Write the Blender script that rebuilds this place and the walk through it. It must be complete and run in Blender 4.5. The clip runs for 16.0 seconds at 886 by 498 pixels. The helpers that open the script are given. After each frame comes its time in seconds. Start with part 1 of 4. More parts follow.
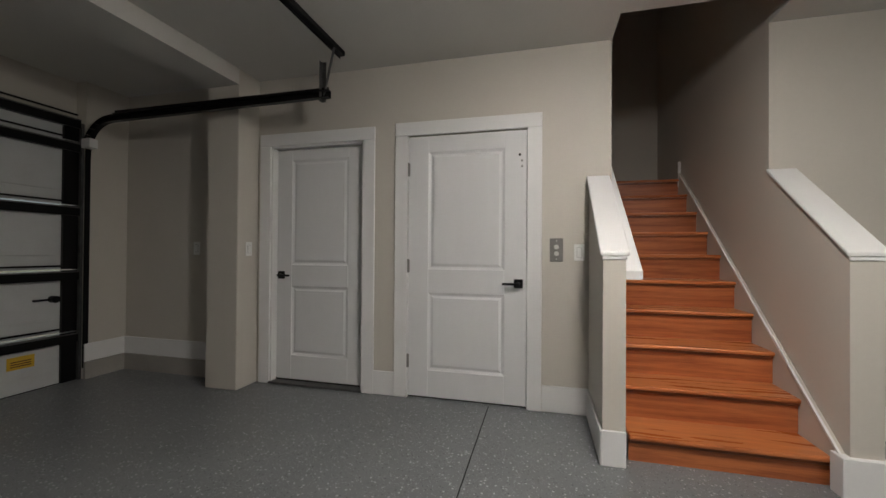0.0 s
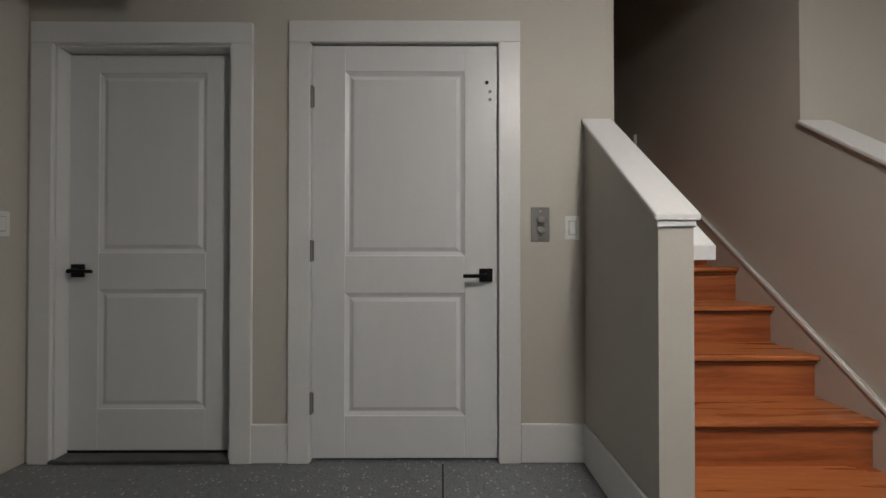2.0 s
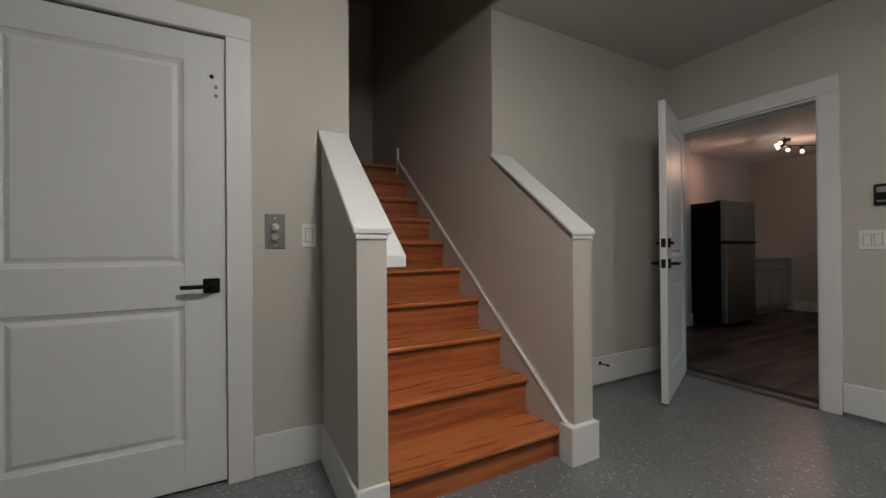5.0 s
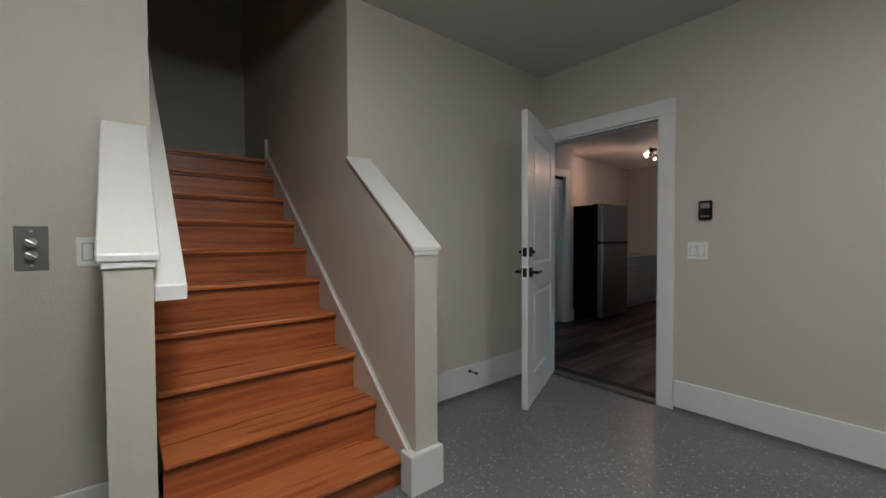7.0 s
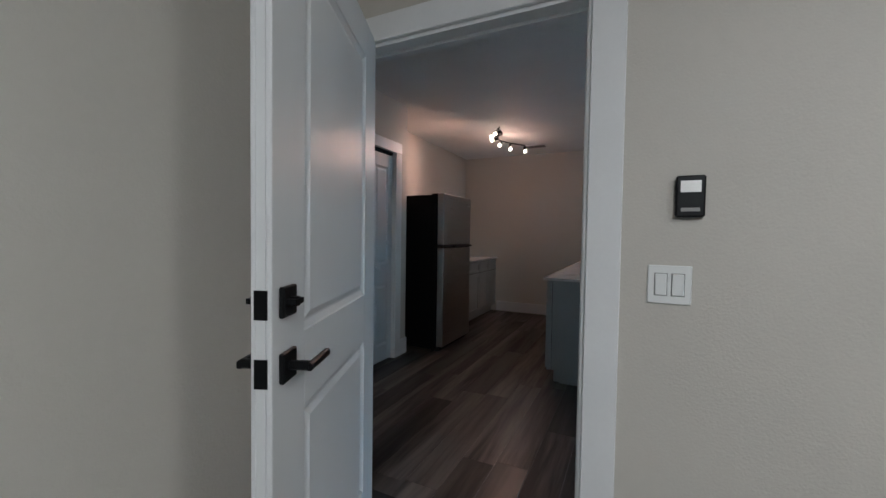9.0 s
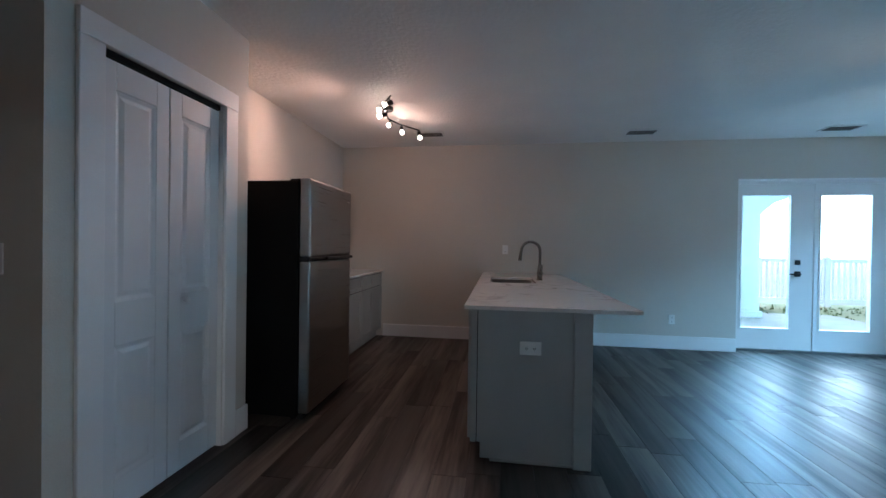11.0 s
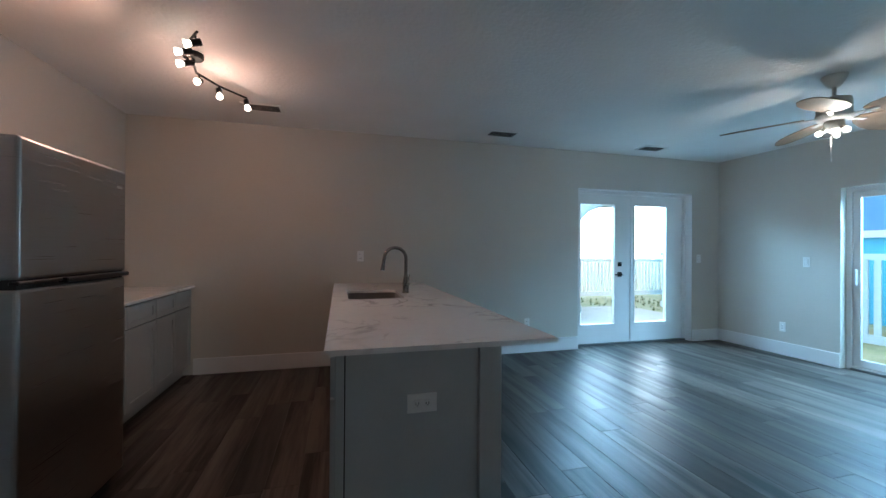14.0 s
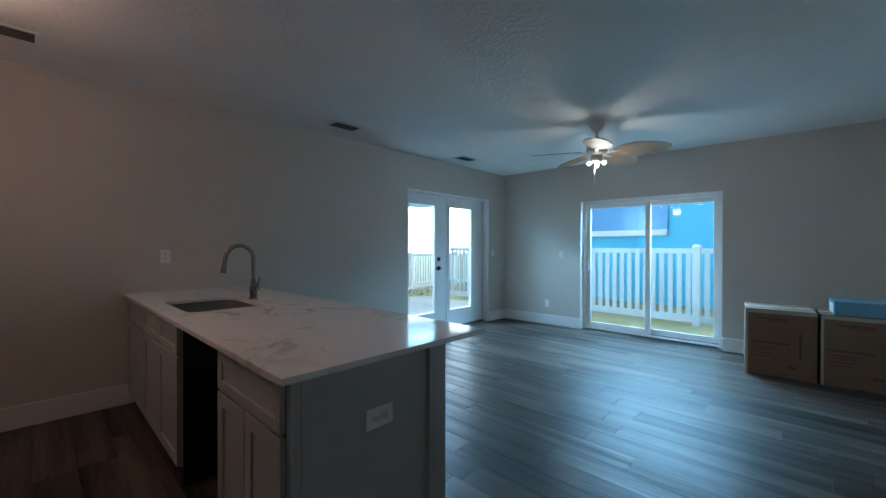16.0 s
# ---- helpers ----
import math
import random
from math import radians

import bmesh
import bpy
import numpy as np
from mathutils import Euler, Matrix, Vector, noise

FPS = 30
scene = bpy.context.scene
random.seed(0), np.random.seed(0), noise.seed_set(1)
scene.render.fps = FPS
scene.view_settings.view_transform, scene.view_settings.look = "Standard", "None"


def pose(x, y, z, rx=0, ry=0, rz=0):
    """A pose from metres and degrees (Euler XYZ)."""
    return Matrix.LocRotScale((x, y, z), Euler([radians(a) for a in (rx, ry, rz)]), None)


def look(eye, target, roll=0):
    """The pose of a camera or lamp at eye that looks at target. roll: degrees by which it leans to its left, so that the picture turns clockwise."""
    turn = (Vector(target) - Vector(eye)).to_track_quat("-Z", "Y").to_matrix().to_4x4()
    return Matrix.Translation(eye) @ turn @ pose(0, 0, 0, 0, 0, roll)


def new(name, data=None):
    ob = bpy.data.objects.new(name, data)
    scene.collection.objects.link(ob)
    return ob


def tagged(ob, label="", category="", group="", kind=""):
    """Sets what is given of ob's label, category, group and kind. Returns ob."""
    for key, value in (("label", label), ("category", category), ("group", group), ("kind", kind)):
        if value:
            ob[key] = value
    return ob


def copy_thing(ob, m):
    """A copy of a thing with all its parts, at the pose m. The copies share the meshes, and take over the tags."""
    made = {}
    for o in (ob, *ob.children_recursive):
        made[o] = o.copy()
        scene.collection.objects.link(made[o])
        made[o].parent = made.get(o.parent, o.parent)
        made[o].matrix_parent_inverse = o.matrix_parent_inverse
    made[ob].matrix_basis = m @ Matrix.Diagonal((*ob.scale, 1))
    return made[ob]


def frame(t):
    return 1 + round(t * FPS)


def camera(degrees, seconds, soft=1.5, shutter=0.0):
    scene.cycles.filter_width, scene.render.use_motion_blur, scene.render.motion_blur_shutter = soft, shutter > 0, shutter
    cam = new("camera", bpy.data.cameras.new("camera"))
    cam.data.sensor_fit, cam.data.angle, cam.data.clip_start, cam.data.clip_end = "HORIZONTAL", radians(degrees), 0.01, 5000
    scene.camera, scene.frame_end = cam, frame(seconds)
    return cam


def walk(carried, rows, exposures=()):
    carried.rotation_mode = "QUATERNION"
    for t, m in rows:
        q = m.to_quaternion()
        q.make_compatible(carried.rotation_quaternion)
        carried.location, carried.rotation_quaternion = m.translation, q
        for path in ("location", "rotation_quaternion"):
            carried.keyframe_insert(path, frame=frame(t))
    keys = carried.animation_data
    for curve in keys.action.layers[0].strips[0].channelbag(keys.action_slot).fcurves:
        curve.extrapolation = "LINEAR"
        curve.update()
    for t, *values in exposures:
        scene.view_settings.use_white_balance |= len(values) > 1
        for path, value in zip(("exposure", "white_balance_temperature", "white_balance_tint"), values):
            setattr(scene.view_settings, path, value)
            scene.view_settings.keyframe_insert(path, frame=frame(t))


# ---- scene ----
cam = camera(97.6, 16.0)
PATH = [
    (0, (0.124, -2.909, 1.143), (-0.368, -0.971, 1.16), 0.4),
    (0.5, (-0.007, -2.554, 1.094), (-0.342, -0.582, 1.116), 0.4),
    (1, (-0.109, -2.271, 1.067), (-0.314, -0.282, 1.089), 0.2),
    (1.5, (-0.206, -2.061, 1.034), (-0.278, -0.062, 1.056), 0.1),
    (2, (-0.259, -1.912, 1.026), (-0.251, 0.088, 1.045), -0.0),
    (2.5, (-0.273, -1.835, 1.03), (-0.239, 0.165, 1.046), -0.2),
    (3, (-0.276, -1.827, 1.032), (-0.212, 0.172, 1.053), -0.1),
    (3.5, (-0.262, -1.851, 1.039), (-0.09, 0.142, 1.059), -0.1),
    (4, (-0.186, -1.886, 1.052), (0.238, 0.069, 1.064), -0.2),
    (4.5, (-0.067, -1.962, 1.053), (0.618, -0.083, 1.069), -0.3),
    (5, (0.055, -2.055, 1.067), (1.0, -0.293, 1.073), -0.5),
    (5.2, (0.102, -2.098, 1.062), (1.14, -0.388, 1.075), -0.6),
    (7.3, (0.68, -2.13, 1.212), (2.036, -0.662, 1.145), 0.0),
    (7.5, (0.842, -2.05, 1.222), (2.271, -0.652, 1.153), 0.1),
    (8, (1.309, -1.848, 1.239), (2.859, -0.586, 1.188), 0.0),
    (8.2, (1.485, -1.69, 1.249), (3.10, -0.514, 1.187), 0.3),
    (10.3, (2.847, -0.694, 1.243), (4.772, -0.152, 1.217), 0.7),
    (10.5, (2.971, -0.686, 1.244), (4.911, -0.199, 1.218), 0.9),
    (11, (3.21, -0.621, 1.241), (5.19, -0.342, 1.226), 0.8),
    (11.5, (3.418, -0.595, 1.255), (5.415, -0.495, 1.235), 0.8),
    (12, (3.55, -0.607, 1.261), (5.55, -0.581, 1.25), 0.7),
    (12.5, (3.626, -0.614, 1.252), (5.626, -0.62, 1.246), 0.6),
    (13, (3.633, -0.618, 1.251), (5.632, -0.7, 1.247), 0.7),
    (13.5, (3.752, -0.591, 1.246), (5.734, -0.863, 1.243), 0.6),
    (14, (3.936, -0.488, 1.279), (5.868, -1.005, 1.285), 0.4),
    (14.5, (4.081, -0.398, 1.288), (5.932, -1.155, 1.286), 0.4),
    (15, (4.189, -0.246, 1.288), (5.908, -1.269, 1.285), 0.1),
    (15.5, (4.257, -0.1, 1.28), (5.816, -1.352, 1.277), -0.1),
    (16, (4.314, 0.06, 1.29), (5.692, -1.39, 1.279), 0.1),
]
walk(cam, [(t, look(eye, target, roll)) for t, eye, target, roll in PATH], exposures=[(0, -0.05, 6500, 10), (1.5, -0.35, 6500, 10), (3, -0.6, 6250, 10), (5, -0.57, 6400, 8), (8, -0.25, 5950, 5), (10.4, 0.5, 5500, 7), (12, 0.66, 5850, 8), (13, 0.7, 5950, 8), (14.5, 0.36, 6000, 8), (16, 0.08, 6000, 8)])

# ---- daylight, sun and lamps ----
world = bpy.data.worlds.new("world")
scene.world = world
world.use_nodes = True
wn = world.node_tree
sky = wn.nodes.new("ShaderNodeTexSky")
sky.sky_type = "NISHITA"
sky.sun_disc = False
sky.sun_elevation = radians(58)
sky.sun_rotation = radians(-94)
wn.links.new(sky.outputs[0], wn.nodes["Background"].inputs[0])
wn.nodes["Background"].inputs[1].default_value = 0.05


def lamp(name, kind, at, energy, color, size=0.1, size_y=None, target=None):
    d = bpy.data.lights.new(name, kind)
    d.energy, d.color = energy, color
    if kind == "AREA":
        d.size = size
        if size_y:
            d.shape, d.size_y = "RECTANGLE", size_y
        else:
            d.shape = "DISK"
    elif kind == "SUN":
        d.angle = size
    else:
        d.shadow_soft_size = size
    ob = new(name, d)
    ob.matrix_world = look(at, target) if target else Matrix.Translation(at)
    return ob


lamp("sun", "SUN", (-34, -7.5, 60), 2.0, (1.0, 0.95, 0.88), radians(0.5), target=(6, -4.5, 0))
DAY = (0.34, 0.70, 1.0)
lamp("slider_daylight", "AREA", (6.03, -6.6, 2.27), 350, DAY, 1.9, 0.5, target=(6.03, -3.4, 1.5))
lamp("french_door_daylight", "AREA", (9.6, -4.42, 2.33), 190, DAY, 1.8, 0.34, target=(6.2, -4.42, 1.2))
BULB_COLOR = (1.0, 0.955, 0.895)
lamp("garage_dome", "POINT", (0.58, -1.95, 2.49), 42, BULB_COLOR, 0.10)
for gx, gy, watts in ((0.58, -1.95, 34), (1.95, -2.9, 24)):
    lamp("garage_panel", "AREA", (gx, gy, 2.55), watts, BULB_COLOR, 0.36, target=(gx, gy, 0))


# ---- materials ----
def mat(name, color, rough=0.5, metal=0.0, vary=0.06, scale=6.0, fine=90.0, bump=0.0, bump_scale=60.0, spec=0.5,
        stretch=(1, 1, 1), dark=None, per_object=0.0, emit=0.0, coat=0.0, deep=0.004):
    m = bpy.data.materials.new(name)
    m.use_nodes = True
    n, l = m.node_tree.nodes, m.node_tree.links
    b = n["Principled BSDF"]
    b.inputs["Roughness"].default_value, b.inputs["Metallic"].default_value = rough, metal
    b.inputs["Specular IOR Level"].default_value = spec
    b.inputs["Coat Weight"].default_value = coat
    tc = n.new("ShaderNodeTexCoord")
    mp = n.new("ShaderNodeMapping")
    mp.inputs["Scale"].default_value = stretch
    l.new(tc.outputs["Object"], mp.inputs["Vector"])
    vec = mp.outputs["Vector"]
    info = n.new("ShaderNodeObjectInfo")
    if per_object:
        add = n.new("ShaderNodeVectorMath")
        add.operation = "MULTIPLY_ADD"
        l.new(info.outputs["Random"], add.inputs[0])
        add.inputs[1].default_value = (37, 19, 11)
        l.new(vec, add.inputs[2])
        vec = add.outputs[0]
    big = n.new("ShaderNodeTexNoise")
    big.inputs["Scale"].default_value, big.inputs["Detail"].default_value = scale, 5
    sm = n.new("ShaderNodeTexNoise")
    sm.inputs["Scale"].default_value, sm.inputs["Detail"].default_value = fine, 3
    l.new(vec, big.inputs["Vector"])
    l.new(vec, sm.inputs["Vector"])
    mx = n.new("ShaderNodeMath")
    mx.operation = "MULTIPLY_ADD"
    l.new(sm.outputs["Fac"], mx.inputs[0])
    mx.inputs[1].default_value = 0.45
    l.new(big.outputs["Fac"], mx.inputs[2])
    ramp = n.new("ShaderNodeValToRGB")
    ramp.color_ramp.elements[0].position, ramp.color_ramp.elements[1].position = 0.45, 1.0
    c = color
    d = dark or tuple(max(0.0, v * (1 - 2 * vary)) for v in c)
    ramp.color_ramp.elements[0].color = (*d, 1)
    ramp.color_ramp.elements[1].color = (*c, 1)
    l.new(mx.outputs[0], ramp.inputs[0])
    out = ramp.outputs[0]
    if per_object:
        hsv = n.new("ShaderNodeHueSaturation")
        mr = n.new("ShaderNodeMapRange")
        mr.inputs["To Min"].default_value, mr.inputs["To Max"].default_value = 1 - per_object, 1 + per_object
        l.new(info.outputs["Random"], mr.inputs["Value"])
        l.new(mr.outputs[0], hsv.inputs["Value"])
        l.new(out, hsv.inputs["Color"])
        out = hsv.outputs[0]
    l.new(out, b.inputs["Base Color"])
    rr = n.new("ShaderNodeMapRange")
    rr.inputs["To Min"].default_value, rr.inputs["To Max"].default_value = max(0.02, rough - 0.08), min(1, rough + 0.08)
    l.new(big.outputs["Fac"], rr.inputs["Value"])
    l.new(rr.outputs[0], b.inputs["Roughness"])
    if bump:
        bt = n.new("ShaderNodeTexNoise")
        bt.inputs["Scale"].default_value, bt.inputs["Detail"].default_value = bump_scale, 4
        l.new(vec, bt.inputs["Vector"])
        bp = n.new("ShaderNodeBump")
        bp.inputs["Strength"].default_value, bp.inputs["Distance"].default_value = bump, deep
        l.new(bt.outputs["Fac"], bp.inputs["Height"])
        l.new(bp.outputs[0], b.inputs["Normal"])
    if emit:
        b.inputs["Emission Color"].default_value = (*color, 1)
        b.inputs["Emission Strength"].default_value = emit
    return m


def wood(name, light, dark, rough, across, along, per=0.12, grain=1.0, soft_grain=0.4, fine=6, spread=0.16, spec=0.5, gloss=0.0):
    """Wood whose grain runs along one axis: across is the noise scale over the grain."""
    m = bpy.data.materials.new(name)
    m.use_nodes = True
    n, l = m.node_tree.nodes, m.node_tree.links
    b = n["Principled BSDF"]
    tc, mp, info = n.new("ShaderNodeTexCoord"), n.new("ShaderNodeMapping"), n.new("ShaderNodeObjectInfo")
    mp.inputs["Scale"].default_value = (along, across, across)
    l.new(tc.outputs["Object"], mp.inputs["Vector"])
    add = n.new("ShaderNodeVectorMath")
    add.operation = "MULTIPLY_ADD"
    l.new(info.outputs["Random"], add.inputs[0])
    add.inputs[1].default_value = (53, 31, 17)
    l.new(mp.outputs["Vector"], add.inputs[2])
    a = n.new("ShaderNodeTexNoise")
    a.inputs["Scale"].default_value, a.inputs["Detail"].default_value, a.inputs["Distortion"].default_value = 1.0, fine, 0.5
    c = n.new("ShaderNodeTexNoise")
    c.inputs["Scale"].default_value, c.inputs["Detail"].default_value = 7.0, 4
    l.new(add.outputs[0], a.inputs["Vector"])
    l.new(add.outputs[0], c.inputs["Vector"])
    mx = n.new("ShaderNodeMath")
    mx.operation = "MULTIPLY_ADD"
    l.new(c.outputs["Fac"], mx.inputs[0])
    mx.inputs[1].default_value = soft_grain
    l.new(a.outputs["Fac"], mx.inputs[2])
    ramp = n.new("ShaderNodeValToRGB")
    ramp.color_ramp.elements[0].position, ramp.color_ramp.elements[1].position = 0.5 + soft_grain * 0.5 - spread, 0.5 + soft_grain * 0.5 + spread
    ramp.color_ramp.elements[0].color, ramp.color_ramp.elements[1].color = (*dark, 1), (*light, 1)
    l.new(mx.outputs[0], ramp.inputs[0])
    hsv = n.new("ShaderNodeHueSaturation")
    mr = n.new("ShaderNodeMapRange")
    mr.inputs["To Min"].default_value, mr.inputs["To Max"].default_value = 1 - per, 1 + per
    l.new(info.outputs["Random"], mr.inputs["Value"])
    l.new(mr.outputs[0], hsv.inputs["Value"])
    l.new(ramp.outputs[0], hsv.inputs["Color"])
    l.new(hsv.outputs[0], b.inputs["Base Color"])
    rr = n.new("ShaderNodeMapRange")
    rr.inputs["To Min"].default_value, rr.inputs["To Max"].default_value = rough - 0.08, rough + 0.1
    if gloss:
        rr.inputs["From Min"].default_value, rr.inputs["From Max"].default_value = 0.62, 0.36
        rr.inputs["To Min"].default_value, rr.inputs["To Max"].default_value = rough - gloss, rough + gloss
    b.inputs["Specular IOR Level"].default_value = spec
    l.new(a.outputs["Fac"], rr.inputs["Value"])
    l.new(rr.outputs[0], b.inputs["Roughness"])
    bp = n.new("ShaderNodeBump")
    bp.inputs["Strength"].default_value, bp.inputs["Distance"].default_value = 0.15 * grain, 0.002
    l.new(c.outputs["Fac"], bp.inputs["Height"])
    l.new(bp.outputs[0], b.inputs["Normal"])
    return m


def flake_floor():
    """Grey epoxy with light and dark chips and worn, uneven gloss."""
    m = mat("garage_epoxy", (0.185, 0.192, 0.20), 0.32, vary=0.14, scale=1.6, fine=25, bump=0.12, bump_scale=220)
    n, l = m.node_tree.nodes, m.node_tree.links
    b = n["Principled BSDF"]
    base = b.inputs["Base Color"].links[0].from_socket
    tc = n["Texture Coordinate"]
    for scale, color, limit, jit in ((55, (0.42, 0.43, 0.44), 0.19, 1.0), (80, (0.035, 0.04, 0.045), 0.17, 1.0), (150, (0.36, 0.37, 0.38), 0.2, 1.0)):
        v = n.new("ShaderNodeTexVoronoi")
        v.inputs["Scale"].default_value = scale
        l.new(tc.outputs["Object"], v.inputs["Vector"])
        sepc = n.new("ShaderNodeSeparateColor")
        l.new(v.outputs["Color"], sepc.inputs[0])
        keep = n.new("ShaderNodeMath")
        keep.operation, keep.inputs[1].default_value = "LESS_THAN", 0.22
        l.new(sepc.outputs[0], keep.inputs[0])
        near = n.new("ShaderNodeMath")
        near.operation, near.inputs[1].default_value = "LESS_THAN", limit * 1.6
        l.new(v.outputs["Distance"], near.inputs[0])
        both = n.new("ShaderNodeMath")
        both.operation = "MULTIPLY"
        l.new(keep.outputs[0], both.inputs[0])
        l.new(near.outputs[0], both.inputs[1])
        mixc = n.new("ShaderNodeMix")
        mixc.data_type = "RGBA"
        l.new(both.outputs[0], mixc.inputs[0])
        l.new(base, mixc.inputs[6])
        mixc.inputs[7].default_value = (*color, 1)
        base = mixc.outputs[2]
    l.new(base, b.inputs["Base Color"])
    return m


def marble():
    m = mat("quartz_veined", (0.80, 0.79, 0.77), 0.10, vary=0.04, scale=2, fine=30)
    n, l = m.node_tree.nodes, m.node_tree.links
    b = n["Principled BSDF"]
    base = b.inputs["Base Color"].links[0].from_socket
    tc = n["Texture Coordinate"]
    for scale, dist, width, color, lo in ((1.3, 1.6, 0.022, (0.34, 0.33, 0.32), 0.50), (2.7, 1.2, 0.016, (0.46, 0.45, 0.44), 0.48)):
        t = n.new("ShaderNodeTexNoise")
        t.inputs["Scale"].default_value, t.inputs["Detail"].default_value, t.inputs["Distortion"].default_value = scale, 7, dist
        l.new(tc.outputs["Object"], t.inputs["Vector"])
        ab = n.new("ShaderNodeMath")
        ab.operation, ab.inputs[1].default_value = "SUBTRACT", 0.5
        l.new(t.outputs["Fac"], ab.inputs[0])
        aa = n.new("ShaderNodeMath")
        aa.operation = "ABSOLUTE"
        l.new(ab.outputs[0], aa.inputs[0])
        mr = n.new("ShaderNodeMapRange")
        mr.inputs["From Min"].default_value, mr.inputs["From Max"].default_value = 0.0, width
        mr.inputs["To Min"].default_value, mr.inputs["To Max"].default_value = 0.8, 0.0
        l.new(aa.outputs[0], mr.inputs["Value"])
        p = n.new("ShaderNodeTexNoise")
        p.inputs["Scale"].default_value = 1.1 * scale
        l.new(tc.outputs["Object"], p.inputs["Vector"])
        pr = n.new("ShaderNodeMapRange")
        pr.inputs["From Min"].default_value, pr.inputs["From Max"].default_value = lo, lo + 0.16
        l.new(p.outputs["Fac"], pr.inputs["Value"])
        f = n.new("ShaderNodeMath")
        f.operation = "MULTIPLY"
        l.new(mr.outputs[0], f.inputs[0])
        l.new(pr.outputs[0], f.inputs[1])
        mixc = n.new("ShaderNodeMix")
        mixc.data_type = "RGBA"
        l.new(f.outputs[0], mixc.inputs[0])
        l.new(base, mixc.inputs[6])
        mixc.inputs[7].default_value = (*color, 1)
        base = mixc.outputs[2]
    l.new(base, b.inputs["Base Color"])
    return m


def glass():
    m = bpy.data.materials.new("window_glass")
    m.use_nodes = True
    b = m.node_tree.nodes["Principled BSDF"]
    b.inputs["Base Color"].default_value = (0.97, 0.99, 1, 1)
    b.inputs["Roughness"].default_value, b.inputs["Transmission Weight"].default_value, b.inputs["IOR"].default_value = 0.0, 1.0, 1.45
    return m


WALL = mat("greige_wall_paint", (0.56, 0.525, 0.47), 0.62, vary=0.03, scale=1.5, fine=40, bump=0.25, bump_scale=120)
CEIL = mat("ceiling_white_knockdown", (0.80, 0.79, 0.77), 0.75, vary=0.03, scale=3, fine=60, bump=0.7, bump_scale=32, deep=0.007)
GCEIL = mat("garage_ceiling_paint", (0.60, 0.585, 0.55), 0.7, vary=0.03, scale=2, fine=60, bump=0.3, bump_scale=90)
TRIM = mat("white_trim_paint", (0.76, 0.755, 0.75), 0.34, vary=0.03, scale=3, fine=80, bump=0.06, bump_scale=150)
DOORW = mat("white_door_paint", (0.70, 0.70, 0.705), 0.36, vary=0.015, scale=3, fine=80, bump=0.05, bump_scale=70, stretch=(6, 6, 1))
BLACK = mat("matte_black_metal", (0.012, 0.012, 0.013), 0.35, metal=0.6, vary=0.1)
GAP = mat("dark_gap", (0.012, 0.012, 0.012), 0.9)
STEEL = mat("satin_nickel", (0.66, 0.64, 0.62), 0.30, metal=1.0, vary=0.08, fine=200)
NICKEL = mat("brushed_nickel", (0.30, 0.285, 0.265), 0.24, metal=1.0, vary=0.1, fine=200)
GALV = mat("galvanised_steel", (0.20, 0.20, 0.20), 0.45, metal=0.8, vary=0.2, scale=14)
PLATE = mat("white_plastic", (0.78, 0.78, 0.76), 0.35, vary=0.02)
STEELPLATE = mat("grey_metal_plate", (0.27, 0.26, 0.25), 0.4, metal=0.6, vary=0.08, fine=200)
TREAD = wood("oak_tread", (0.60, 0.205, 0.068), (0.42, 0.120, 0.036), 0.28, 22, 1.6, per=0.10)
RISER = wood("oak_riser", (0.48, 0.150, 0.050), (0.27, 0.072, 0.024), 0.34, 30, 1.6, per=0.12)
# moulding oak darkened so its colour carries the shadow line below each nosing
MOULD = wood("shaded_oak_moulding", (0.26, 0.076, 0.026), (0.14, 0.036, 0.012), 0.34, 30, 1.6, per=0.1)
PLANK = wood("grey_brown_vinyl_plank", (0.105, 0.083, 0.070), (0.008, 0.006, 0.005), 0.40, 6, 0.45, per=0.62, grain=0.6, soft_grain=0.45, fine=7, spread=0.18, spec=0.3, gloss=0.08)
EPOXY = flake_floor()
QUARTZ = marble()
GLASS = glass()
CAB = mat("grey_shaker_paint", (0.41, 0.43, 0.43), 0.40, vary=0.04, fine=60, bump=0.05)
STAINLESS = mat("brushed_stainless", (0.38, 0.36, 0.34), 0.30, metal=1.0, vary=0.05, scale=2, fine=14, stretch=(1, 1, 90))
FRIDGE_SIDE = mat("black_textured_enamel", (0.005, 0.005, 0.005), 0.6, vary=0.1, spec=0.12, bump=0.2, bump_scale=300)
SINKM = mat("sink_steel", (0.20, 0.19, 0.18), 0.33, metal=1.0, vary=0.08, fine=120)
FANWHITE = mat("aged_white_metal", (0.62, 0.58, 0.52), 0.35, vary=0.06)
BLADE = mat("woven_palm_blade", (0.36, 0.24, 0.14), 0.55, vary=0.25, scale=8, fine=140, bump=0.6, bump_scale=160)
CARD = mat("brown_cardboard", (0.19, 0.105, 0.06), 0.8, vary=0.08, scale=4, fine=120, bump=0.1)
CARDTOP = mat("pale_packing_tape", (0.42, 0.38, 0.32), 0.5, vary=0.08)
PLY = mat("raw_plywood", (0.46, 0.27, 0.14), 0.7, vary=0.12, scale=8, stretch=(1, 8, 8))
INK = mat("brown_print", (0.10, 0.045, 0.028), 0.8)
BLUEBOX = mat("blue_carton", (0.13, 0.30, 0.42), 0.6, vary=0.05)
VINYL = mat("white_vinyl", (0.80, 0.80, 0.79), 0.35, vary=0.03)
GDOOR = mat("garage_door_white", (0.55, 0.56, 0.56), 0.5, vary=0.05)
YELLOW = mat("yellow_sticker", (0.65, 0.40, 0.03), 0.5)
